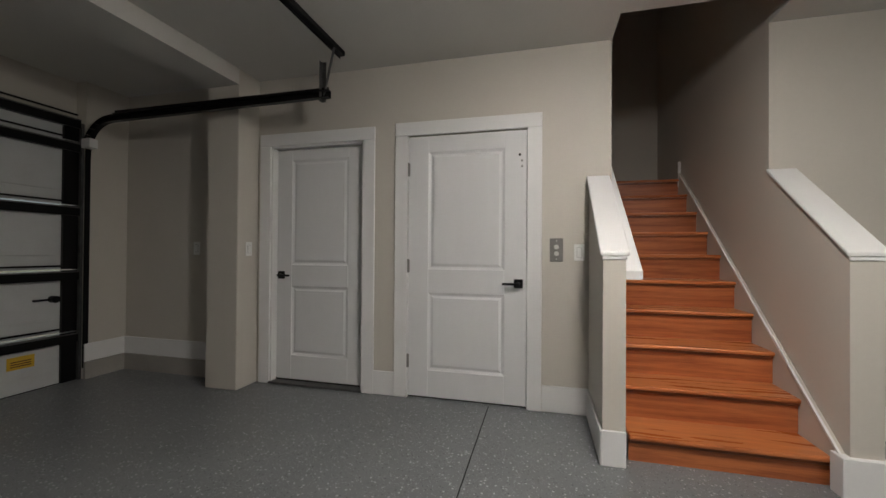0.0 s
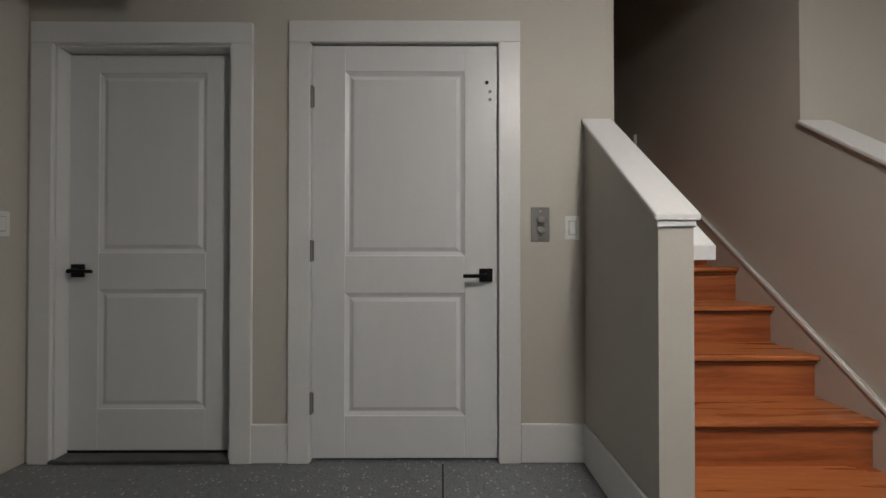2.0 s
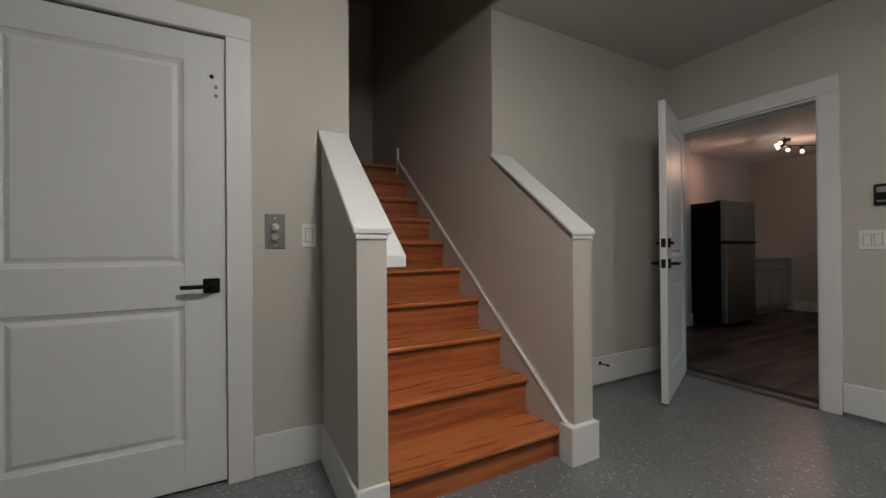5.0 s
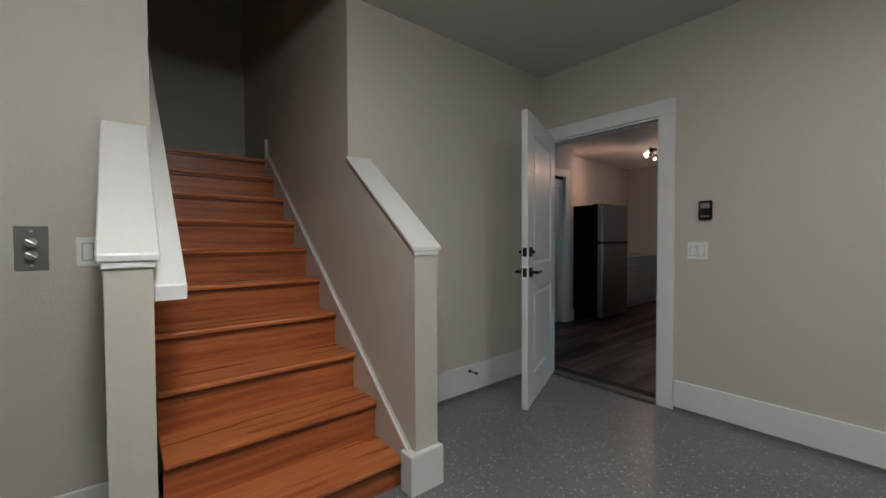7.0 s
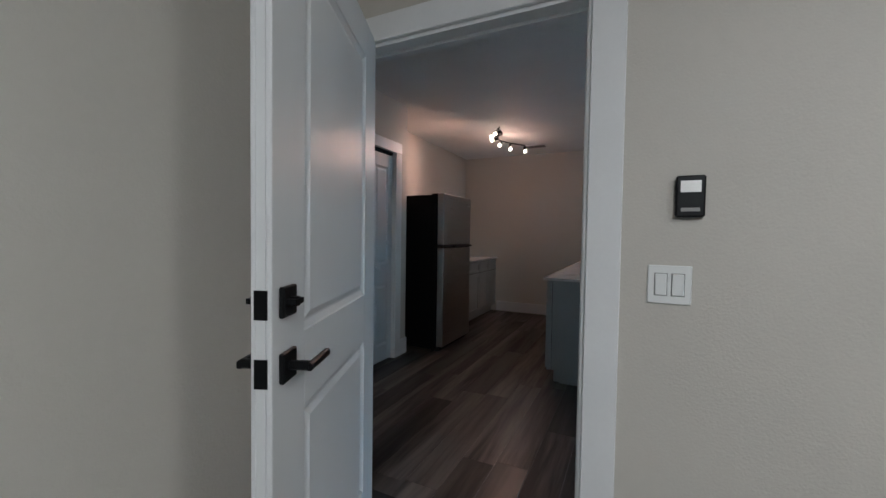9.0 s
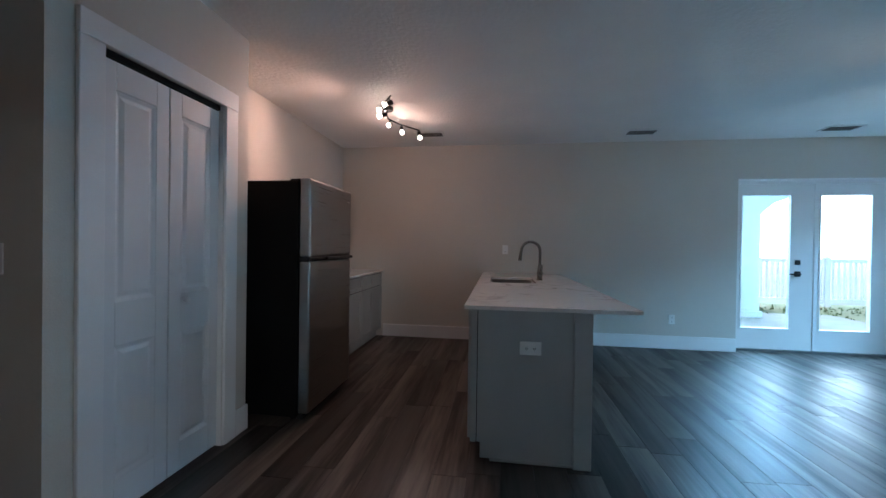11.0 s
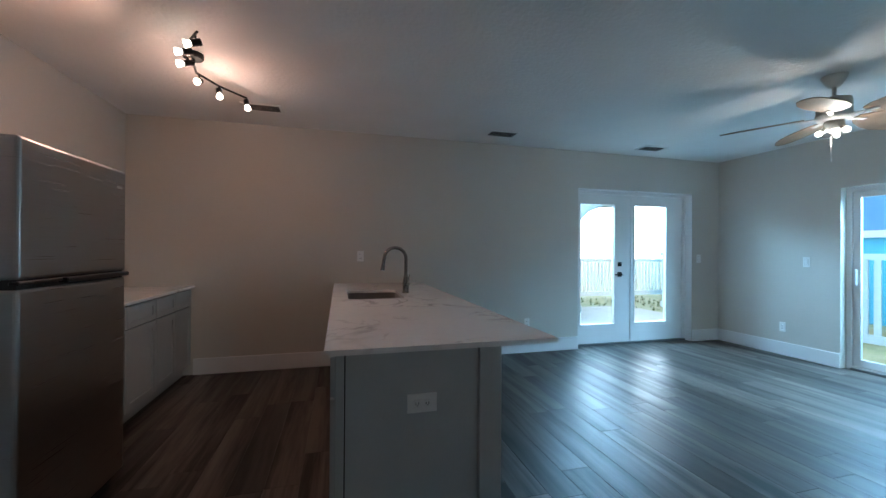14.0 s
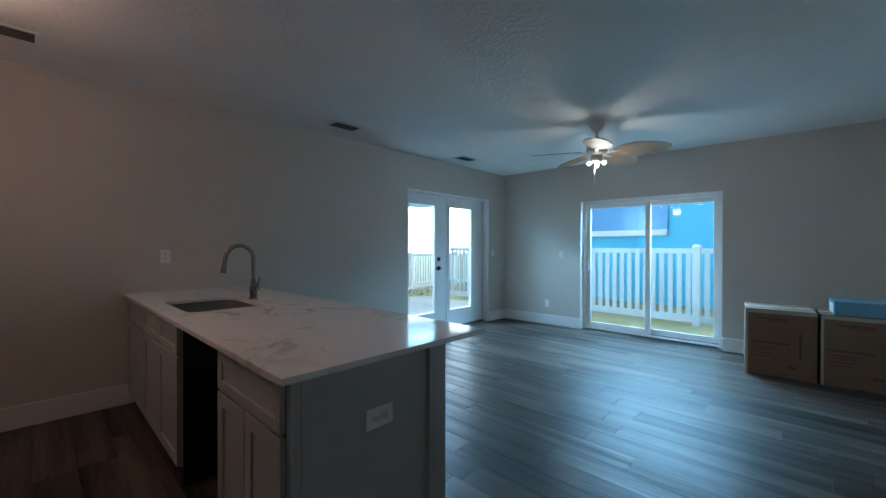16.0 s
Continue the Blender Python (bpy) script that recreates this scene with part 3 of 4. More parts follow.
rod(bm, (0, -0.065, 0), (0, -0.08, 0), 0.010)
rod(bm, (0, 0, 0), (0, -0.006, 0), 0.014)
part("spring", bm, BLACK, stop)

# ceiling lamp of the garage
gl = thing("ceiling_light", (0.58, -1.95, GZ), "round flush garage ceiling light switched on", "ceiling light", group="garage ceiling lights")
part("base", lathe([(0.19, -0.03), (0.19, 0.0)], 28), FANWHITE, gl)
part("diffuser", lathe([(0.06, -0.048), (0.15, -0.042), (0.18, -0.031)], 28), GLOBE, gl, smooth=True)
copy_thing(gl, pose(1.95, -2.9, GZ))

# ---- open door to the kitchen ----
d3 = tagged(new("door_3"), "doorway to the kitchen with white casing and metal threshold", "door", kind="structure")
d3.matrix_world = pose(3.44, -0.065, 0, 0, 0, -90)
part("casing", B((0.915, 1.02, -0.02, 0.0, 0.0, 2.055), bevel=0.003), TRIM, d3)
part("casing", B((-0.085, 1.02, -0.022, 0.0, 2.055, 2.16), bevel=0.003), TRIM, d3)
part("casing", B((-0.12, -0.075, 0.12, 0.13, 0, 2.055), bevel=0.003), TRIM, d3)
part("casing", B((0.915, 1.02, 0.12, 0.14, 0, 2.055), bevel=0.003), TRIM, d3)
part("casing", B((-0.12, 1.02, 0.12, 0.142, 2.055, 2.16), bevel=0.003), TRIM, d3)
part("jamb", B((-0.079, -0.065, -0.002, 0.123, 0, 2.055), (0.903, 0.917, -0.002, 0.123, 0, 2.055), (-0.065, 0.903, -0.002, 0.123, 2.04, 2.057),
               (0.891, 0.903, 0.06, 0.09, 0, 2.04), (-0.065, 0.891, 0.06, 0.09, 2.028, 2.04)), TRIM, d3)
part("threshold", B((-0.06, 0.903, -0.035, 0.05, 0.001, 0.020), bevel=0.005), GALV, d3, "dull metal threshold strip")
part("threshold", B((-0.06, 0.903, 0.05, 0.135, -0.004, 0.024), bevel=0.006), GAP, d3, "dark rubber threshold strip")
part("strike_plate", B((0.9015, 0.9035, 0.01, 0.045, 0.90, 0.97)), STEEL, d3)
od = thing("open_door", (3.425, -0.075, 0.018), "open white panel door with black deadbolt and lever", "door", 203.2)
sl = leaf(od, 0.905, 2.05, 0.044, 0.165, PANELS, y0=0.0)
for z, r in ((0.945, 1), (1.085, 0)):
    for yy, sg in ((0.0, -1), (0.044, 1)):
        bm = B((0.81, 0.876, min(yy, yy + sg * 0.012), max(yy, yy + sg * 0.012), z - 0.033, z + 0.033), bevel=0.003)
        rod(bm, (0.843, yy, z), (0.843, yy + sg * (0.055 if r else 0.03), z), 0.011)
        if r:
            box(bm, 0.735, 0.853, min(yy + sg * 0.048, yy + sg * 0.062), max(yy + sg * 0.048, yy + sg * 0.062), z - 0.01, z + 0.008, bevel=0.003)
        else:
            box(bm, 0.822, 0.864, min(yy + sg * 0.012, yy + sg * 0.032), max(yy + sg * 0.012, yy + sg * 0.032), z - 0.006, z + 0.006)
        part("door_handle" if r else "deadbolt", bm, BLACK, od, "matte black lever handle" if r else "matte black deadbolt turn")
    part("latch_plate", B((0.9045, 0.9065, 0.008, 0.036, z - 0.03, z + 0.03)), BLACK, od)
for z in (0.24, 1.02, 1.80):
    part("hinge", B((-0.004, 0.001, 0.008, 0.038, z - 0.05, z + 0.05)), STEEL, od)

# ---- garage door with its tracks ----
gd = thing("garage_door", (-3.88, -0.40, 0), "closed white sectional garage door with black struts", "garage door", kind="structure")
zs = [0.0, 0.43, 0.97, 1.53, 2.09, 2.30]
for a, b in zip(zs, zs[1:]):
    sec = part("section", B((-0.02, 0.02, -4.9, 0.02, a + 0.005, b - 0.005), bevel=0.004), GDOOR, gd)
    for i in range(6):
        y1 = -0.12 - i * 0.8
        if b - a > 0.3:
            part("raised_panel", B((0.019, 0.028, y1 - 0.66, y1, a + 0.12, b - 0.10), bevel=0.006), GDOOR, sec)
    for z0 in (b - 0.035,):
        part("strut", B((0.02, 0.065, -4.9, 0.01, z0 - 0.055, z0 + 0.02), (0.02, 0.03, -4.9, 0.01, z0 + 0.06, z0 + 0.075)), BLACK, sec, "black steel strut")
        part("strut_lip", B((0.065, 0.069, -4.9, 0.01, z0 + 0.012, z0 + 0.022)), GALV, sec)
    part("end_stile", B((0.02, 0.045, -0.10, 0.01, a + 0.005, b - 0.005)), BLACK, sec, "black end stile")
bm = B((0.045, 0.065, -0.30, -0.12, 0.72, 0.735), bevel=0.003)
rod(bm, (0.02, -0.16, 0.727), (0.08, -0.16, 0.727), 0.03, 14)
part("lock_handle", bm, BLACK, gd, "black slide lock handle")
part("warning_sticker", B((0.0285, 0.0295, -0.44, -0.27, 0.20, 0.30)), YELLOW, gd, "yellow warning sticker")
part("sticker_print", B(*[(0.0296, 0.0299, -0.42, -0.29, 0.22 + i * 0.018, 0.228 + i * 0.018) for i in range(3)]), INK, gd)
part("jamb_strip", B((-0.03, 0.06, 0.02, 0.05, 0.0, 2.26)), GALV, gd, "grey metal door jamb")
part("bottom_seal", B((-0.02, 0.02, -4.9, 0.02, 0.0, 0.006)), GAP, gd)

tr = thing("door_track", (-3.82, -0.35, 0), "dark steel garage door track hung from the ceiling", "door track")
pts = [(0.0, 0.1), (0.0, 1.95)] + [(0.30 - 0.30 * math.cos(a), 1.98 + 0.31 * math.sin(a)) for a in [i * math.pi / 16 for i in range(1, 9)]] + [(2.42, 2.31)]
bm = bmesh.new()
for (xa, za), (xb, zb) in zip(pts, pts[1:]):
    d = Vector((xb - xa, 0, zb - za)).normalized()
    nrm = Vector((-d.z, 0, d.x))
    for off, wd in ((0.0, 0.004), (0.026, 0.004), (-0.026, 0.004)):
        c = [Vector((xa, 0, za)), Vector((xb, 0, zb))]
        if off == 0.0:
            q = [(c[0] + nrm * 0.028, 0.0), (c[1] + nrm * 0.028, 0.0), (c[1] - nrm * 0.028, 0.0), (c[0] - nrm * 0.028, 0.0)]
            v = [bm.verts.new((p.x, 0.02, p.z)) for p, _ in q] + [bm.verts.new((p.x, 0.024, p.z)) for p, _ in q]
        else:
            q = [c[0] + nrm * (off - 0.002), c[1] + nrm * (off - 0.002), c[1] + nrm * (off + 0.002), c[0] + nrm * (off + 0.002)]
            v = [bm.verts.new((p.x, -0.02, p.z)) for p in q] + [bm.verts.new((p.x, 0.024, p.z)) for p in q]
        for f in ((0, 1, 2, 3), (7, 6, 5, 4), (0, 4, 5, 1), (1, 5, 6, 2), (2, 6, 7, 3), (3, 7, 4, 0)):
            bm.faces.new([v[i] for i in f])
part("rail", bm, BLACK, tr)
part("brace_angle", B((0.30, 2.40, 0.024, 0.028, 2.335, 2.37), (0.30, 2.40, 0.0, 0.028, 2.335, 2.339)), BLACK, tr)
bm = B((2.34, 2.375, 0.026, 0.030, 2.26, 2.56), (2.34, 2.344, -0.01, 0.030, 2.26, 2.56))
rod(bm, (2.355, 0.03, 2.30), (2.50, -0.07, 2.62), 0.009, 6)
part("hanger", bm, GALV, tr, "perforated steel hanger strap")
part("ceiling_angle", B((2.47, 2.51, -1.2, 0.06, GZ - 0.034, GZ), (2.47, 2.474, -1.2, 0.06, GZ - 0.05, GZ)), BLACK, tr)
part("roller_bracket", B((0.02, 0.12, -0.05, 0.02, 2.04, 2.12), bevel=0.004), PLATE, tr, "pale plastic bracket on the track")

# ---- kitchen: closet, refrigerator, cabinets ----
cl = tagged(new("door_4"), "white bifold closet doors in white casing", "door", kind="structure")
cl.matrix_world = pose(4.632, 1.04, 0)
casing(cl, 0.0, 0.735, 2.07)
part("jamb", B((-0.001, 0.006, 0, 0.115, 0, 2.07), (0.729, 0.736, 0, 0.115, 0, 2.07)), TRIM, cl)
part("head_track", B((0.006, 0.729, 0.02, 0.10, 2.045, 2.074)), GAP, cl, "dark gap above the bifold doors")
part("closet_back", B((0.0, 0.735, 0.10, 0.115, 0.0, 2.07)), GAP, cl)
for i in range(2):
    bl = leaf(cl, 0.355, 2.025, 0.034, 0.075, [(0.16, 0.76), (0.96, 1.90)], name="bifold_leaf", y0=0.022, both=False)
    bl.location = (0.008 + i * 0.361, 0, 0.012)
bm = bmesh.new()
rod(bm, (0.45, 0.022, 0.935), (0.45, 0.0, 0.935), 0.007)
rod(bm, (0.45, 0.002, 0.935), (0.45, -0.016, 0.935), 0.012, 16, 0.018)
rod(bm, (0.45, -0.016, 0.935), (0.45, -0.024, 0.935), 0.018, 16, 0.012)
part("knob", bm, TRIM, cl, "round white knob")

fr = thing("refrigerator", (5.735, 0.665, 0), "stainless top-freezer refrigerator with black sides and handle", "refrigerator")
part("body", B((0.0, 0.755, 0.085, 0.80, 0.03, 1.685), bevel=0.008), FRIDGE_SIDE, fr, "black enamel body")
for nm, a, b in (("freezer_door", 1.155, 1.70), ("fridge_door", 0.06, 1.118)):
    d = part(nm, B((0.0, 0.755, 0.0, 0.078, a, b), bevel=0.014, seg=3), STAINLESS, fr, "brushed stainless door", smooth=False)
part("door_gasket", B((0.012, 0.743, 0.012, 0.09, 1.112, 1.16)), GAP, fr)
part("freezer_handle", B((0.24, 0.745, -0.022, 0.03, 1.128, 1.150), (0.0, 0.245, -0.004, 0.03, 1.135, 1.150), bevel=0.004), BLACK, fr, "black recessed grip between the doors")
part("badge", B((0.66, 0.71, -0.002, 0.0, 1.60, 1.612)), STEEL, fr)
part("hinge_cover", B((0.02, 0.10, 0.085, 0.16, 1.684, 1.700), bevel=0.004), BLACK, fr)
part("toe_grille", B((0.02, 0.735, 0.05, 0.09, 0.012, 0.058)), GAP, fr)
for x in (0.06, 0.695):
    for y in (0.14, 0.74):
        bm = bmesh.new()
        rod(bm, (x, y, 0.0), (x, y, 0.035), 0.02)
        part("foot", bm, BLACK, fr)


def shaker(parent, x0, x1, z0, z1, y, name, rail=0.055):
    """A shaker front, its face towards -y, at y."""
    f = part(name, B((x0 + rail - 0.002, x1 - rail + 0.002, y + 0.009, y + 0.019, z0 + rail - 0.002, z1 - rail + 0.002)), CAB, parent)
    part("frame", B((x0, x0 + rail, y, y + 0.019, z0, z1), (x1 - rail, x1, y, y + 0.019, z0, z1),
                    (x0 + rail, x1 - rail, y, y + 0.019, z0, z0 + rail), (x0 + rail, x1 - rail, y, y + 0.019, z1 - rail, z1), bevel=0.0015), CAB, f)
    return f


def base_unit(at, rz, w, depth, doors, label, drawers=1, open_top=False):
    t = thing("base_cabinet", at, label, "cabinet", rz, group="kitchen base cabinets")
    body = [(0, w, 0.02, depth, 0.105, 0.878)] if not open_top else [(0, w, 0.02, depth, 0.105, 0.62), (0, 0.018, 0.02, depth, 0.62, 0.878), (w - 0.018, w, 0.02, depth, 0.62, 0.878), (0.018, w - 0.018, 0.02, 0.036, 0.62, 0.878)]
    part("carcass", B(*body, (0.0, w, 0.075, depth, 0.0, 0.105)), CAB, t)
    part("face_shadow", B((0.004, w - 0.004, 0.0185, 0.0199, 0.11, 0.865)), GAP, t)
    n = drawers
    for i in range(n):
        shaker(t, i * w / n + 0.004, (i + 1) * w / n - 0.004, 0.705, 0.862, 0.0, "drawer_front", 0.042)
    for i in range(doors):
        shaker(t, i * w / doors + 0.003, (i + 1) * w / doors - 0.003, 0.112, 0.695, 0.0, "cabinet_door")
    return t


base_unit((6.52, 0.945, 0), 0, 0.60, 0.58, 1, "grey shaker base cabinet beside the refrigerator")
base_unit((7.125, 0.945, 0), 0, 0.46, 0.58, 1, "grey shaker base cabinet under a pale counter")
base_unit((7.59, 0.945, 0), 0, 0.77, 0.58, 2, "grey shaker base cabinet in the kitchen corner", drawers=2)
tagged(part("wall_countertop", B((6.505, FX - 0.002, 0.92, KY - 0.002, 0.880, 0.902), bevel=0.003), QUARTZ), "white veined quartz counter along the wall", "countertop")

# peninsula: units face +y
base_unit((6.095, -0.458, 0), 180, 0.60, 0.66, 2, "grey shaker cabinet at the end of the peninsula")
base_unit((7.68, -0.458, 0), 180, 0.92, 0.66, 2, "grey shaker sink cabinet with false drawer fronts", drawers=2, open_top=True)
base_unit((8.35, -0.458, 0), 180, 0.66, 0.66, 1, "grey shaker cabinet against the wall")
pen = thing("kitchen_peninsula", (5.47, -1.14, 0), "grey painted end panels of the kitchen peninsula", "panel")
part("end_panel", B((0.0, 0.022, 0.055, 0.625, 0.105, 0.878), (0.0, 0.022, 0.055, 0.55, 0.001, 0.105)), CAB, pen)
part("front_stile", B((-0.008, 0.022, 0.630, 0.664, 0.105, 0.878), bevel=0.002), CAB, pen)
part("corner_post", B((-0.022, 0.07, -0.012, 0.085, 0.0, 0.878), bevel=0.002), CAB, pen)
part("back_panel", B((0.07, 2.90, 0.0, 0.018, 0.0, 0.878)), CAB, pen)
part("shadow_gap", B((0.010, 0.020, 0.6245, 0.6305, 0.105, 0.876)), GAP, pen)
part("raw_edge", B((0.6255, 0.631, 0.42, 0.606, 0.001, 0.10)), PLY, pen, "raw plywood edge at the floor")
part("base_moulding", B((-0.010, 0.0, 0.085, 0.55, 0.001, 0.016), bevel=0.003), CAB, pen)
# black sheets added for the deep shade inside the empty bay
part("bay_shade_side", B((1.278, 1.282, 0.03, 0.655, 0.0, 0.878)), GAP, pen, "black sheet standing for shade at the side of the empty appliance bay")
part("bay_shade_back", B((0.632, 1.276, 0.03, 0.05, 0.0, 0.878)), GAP, pen, "black sheet standing for shade at the back of the empty appliance bay")


def counter_with_hole(x0, x1, y0, y1, hx0, hx1, hy0, hy1, z0, z1, r=0.06):
    bm = bmesh.new()
    hole = []
    for cx, cy, a0 in ((hx1 - r, hy1 - r, 0), (hx0 + r, hy1 - r, 90), (hx0 + r, hy0 + r, 180), (hx1 - r, hy0 + r, 270)):
        hole += [(cx + r * math.cos(radians(a0 + k * 22.5)), cy + r * math.sin(radians(a0 + k * 22.5))) for k in range(5)]
    outer = [(x1, y1), (x0, y1), (x0, y0), (x1, y0)]
    tops = []
    for z in (z1, z0):
        h, o = [bm.verts.new((x, y, z)) for x, y in hole], [bm.verts.new((x, y, z)) for x, y in outer]
        for q in range(4):
            seg = h[q * 5:q * 5 + 5]
            nxt = h[(q * 5 + 5) % 20]
            for a, b in zip(seg, seg[1:]):
                bm.faces.new((o[q], a, b))
            bm.faces.new((o[q], seg[-1], nxt, o[(q + 1) % 4]))
        tops.append((h, o))
    for (a, b), n in (((tops[0][0], tops[1][0]), 20), ((tops[0][1], tops[1][1]), 4)):
        for i in range(n):
            bm.faces.new((a[i], a[(i + 1) % n], b[(i + 1) % n], b[i]))
    return bm


tagged(part("peninsula_countertop", counter_with_hole(5.437, FX - 0.002, -1.41, -0.436, 6.94, 7.59, -0.995, -0.555, 0.880, 0.902), QUARTZ), "white quartz peninsula top with grey veins", "countertop")

sk = thing("kitchen_sink", (7.265, -0.775, 0.878), "undermount stainless steel sink bowl", "sink")
bm = bmesh.new()
rings = []
for hx, hy, z, r in ((0.34, 0.235, 0.001, 0.07), (0.322, 0.217, 0.0, 0.065), (0.316, 0.211, -0.17, 0.06), (0.28, 0.18, -0.20, 0.05), (0.05, 0.05, -0.205, 0.049)):
    ring = []
    for sx, sy, a0 in ((1, 1, 0), (-1, 1, 90), (-1, -1, 180), (1, -1, 270)):
        for k in range(5):
            a = radians(a0 + k * 22.5)
            ring.append(bm.verts.new((sx * (hx - r) + r * math.cos(a), sy * (hy - r) + r * math.sin(a), z)))
    rings.append(ring)
for a, b in zip(rings, rings[1:]):
    for i in range(20):
        bm.faces.new((a[i], a[(i + 1) % 20], b[(i + 1) % 20], b[i]))
bm.faces.new(rings[-1])
part("bowl", bm, SINKM, sk, smooth=True)
part("drain", lathe([(0.045, -0.204), (0.045, -0.2), (0.02, -0.202)], 20), STEEL, sk)

fa = thing("faucet", (7.31, -1.055, 0.902), "brushed nickel gooseneck pull-down kitchen faucet", "faucet")
part("base", lathe([(0.031, 0), (0.031, 0.008), (0.025, 0.016), (0.027, 0.05), (0.029, 0.085), (0.024, 0.11), (0.018, 0.15), (0.0145, 0.17)], 20), NICKEL, fa, smooth=True)
cu = bpy.data.curves.new("neck", "CURVE")
cu.dimensions, cu.bevel_depth, cu.bevel_resolution = "3D", 0.0145, 4
sp = cu.splines.new("POLY")
arc = [(0, 0, 0.14), (0, 0, 0.27)] + [(0, 0.095 - 0.095 * math.cos(a), 0.30 + 0.095 * math.sin(a)) for a in [math.pi * i / 14 for i in range(15)]] + [(0, 0.196, 0.275)]
sp.points.add(len(arc) - 1)
for p, c in zip(sp.points, arc):
    p.co = (*c, 1)
tmp = new("neck_curve", cu)
me = bpy.data.meshes.new_from_object(tmp.evaluated_get(bpy.context.evaluated_depsgraph_get()))
bpy.data.objects.remove(tmp)
me.materials.clear()
me.materials.append(NICKEL)
for p in me.polygons:
    p.use_smooth = True
nk = new("neck", me)
nk.parent = fa
bm = bmesh.new()
rod(bm, (0, 0.194, 0.28), (0, 0.204, 0.20), 0.014, 16, 0.019)
part("spray_head", bm, NICKEL, fa, smooth=False)
bm = bmesh.new()
rod(bm, (0.0, 0, 0.075), (-0.052, -0.012, 0.08), 0.017, 14, 0.015)
rod(bm, (-0.048, -0.011, 0.082), (-0.062, -0.02, 0.165), 0.008, 10, 0.005)
part("side_lever", bm, NICKEL, fa)
part("label_tag", B((0.012, 0.013, -0.02, 0.0, 0.155, 0.19)), PLATE, fa, "small white paper tag")

plate("wall_outlet", (5.47, -0.815, 0.664), -90, "white double outlet on the peninsula end panel", w=0.121, h=0.076, outlet=True, wide=True)
plate("wall_outlet", (FX, -0.719, 1.205), -90, "white outlet on the greige wall above the counter", outlet=True)
plate("wall_outlet", (FX, -2.775, 0.368), -90, "white outlet low on the greige wall", outlet=True)
plate("light_switch", (FX, -5.485, 1.181), -90, "white rocker switch beside the french doors")
plate("light_switch", (7.269, SY, 1.168), 180, "white rocker switch near the sliding door")
plate("wall_outlet", (7.524, SY, 0.351), 180, "white outlet low beside the sliding door", outlet=True)

# ---- track light ----
tl = thing("track_light", (6.89, 0.47, KZ), "bronze six-head track light switched on", "track light")
part("canopy", lathe([(0.055, -0.035), (0.062, -0.028), (0.062, 0.0)], 24), BLACK, tl)
part("stem", lathe([(0.01, -0.07), (0.01, -0.03)], 12), BLACK, tl)
near = [(-0.44, -0.16), (-0.30, -0.07), (-0.15, -0.01), (0.0, 0.0)]
far = [(0.0, 0.0), (0.15, 0.03), (0.36, -0.06), (0.56, -0.21)]
for pts in (near, far):
    bm = bmesh.new()
    for (xa, ya), (xb, yb) in zip(pts, pts[1:]):
        rod(bm, (xa, ya, -0.065), (xb, yb, -0.065), 0.008, 8)
    part("bar", bm, BLACK, tl)
heads = [((-0.40, -0.14), (-0.2, 0.55, -0.25)), ((-0.27, -0.05), (-0.35, 0.6, -0.25)), ((-0.10, 0.0), (-0.45, 0.6, -0.3)),
         ((0.18, 0.02), (-0.8, -0.05, -0.38)), ((0.36, -0.06), (-0.5, -0.2, -0.7)), ((0.56, -0.21), (-0.4, -0.2, -0.75))]
for (x, y), aim in heads:
    d = Vector(aim).normalized()
    p0 = Vector((x, y, -0.065))
    p1 = p0 + Vector((0, 0, -0.045))
    bm = bmesh.new()
    rod(bm, p0, p1, 0.006, 8)
    rod(bm, p1 - d * 0.03, p1 + d * 0.025, 0.021, 14)
    hd = part("spot_head", bm, BLACK, tl)
    bm = bmesh.new()
    rod(bm, p1 + d * 0.027, p1 + d * 0.060, 0.015, 16, 0.024)
    part("bulb", bm, BULB, hd, "lit reflector bulb")
    at = Vector((6.89, 0.47, KZ)) + p1 + d * 0.09
    sd = bpy.data.lights.new("spot_bulb", "SPOT")
    wide = 125 if aim[2] < -0.35 else 104
    sd.energy, sd.color, sd.shadow_soft_size, sd.spot_size, sd.spot_blend = (8 if wide > 112 else 13), (1.0, 0.56, 0.40), 0.03, radians(wide), 1.0
    so = new("spot_bulb", sd)
    so.matrix_world = look(at, at + d)

# fill lamp added below the track, spreads warm spill over wall and ceiling
lamp("track_spill_fill", "POINT", (7.08, 0.40, KZ - 0.30), 5.5, (1.0, 0.58, 0.43), 0.10)

# ---- ceiling fan ----
fan = thing("ceiling_fan", (5.96, -4.02, KZ), "white ceiling fan with brown palm-leaf blades and lights on", "ceiling fan")
part("canopy", lathe([(0.03, -0.085), (0.055, -0.05), (0.075, -0.012), (0.075, 0.0)], 24), FANWHITE, fan, smooth=True)
part("downrod", lathe([(0.013, -0.16), (0.013, -0.08)], 14), FANWHITE, fan)
part("motor", lathe([(0.05, -0.335), (0.098, -0.325), (0.106, -0.30), (0.106, -0.285), (0.099, -0.28), (0.101, -0.20), (0.094, -0.175), (0.04, -0.165), (0.03, -0.15)], 28), FANWHITE, fan, smooth=True)
part("light_hub", lathe([(0.02, -0.415), (0.05, -0.40), (0.06, -0.36), (0.055, -0.335)], 20), FANWHITE, fan, smooth=True)
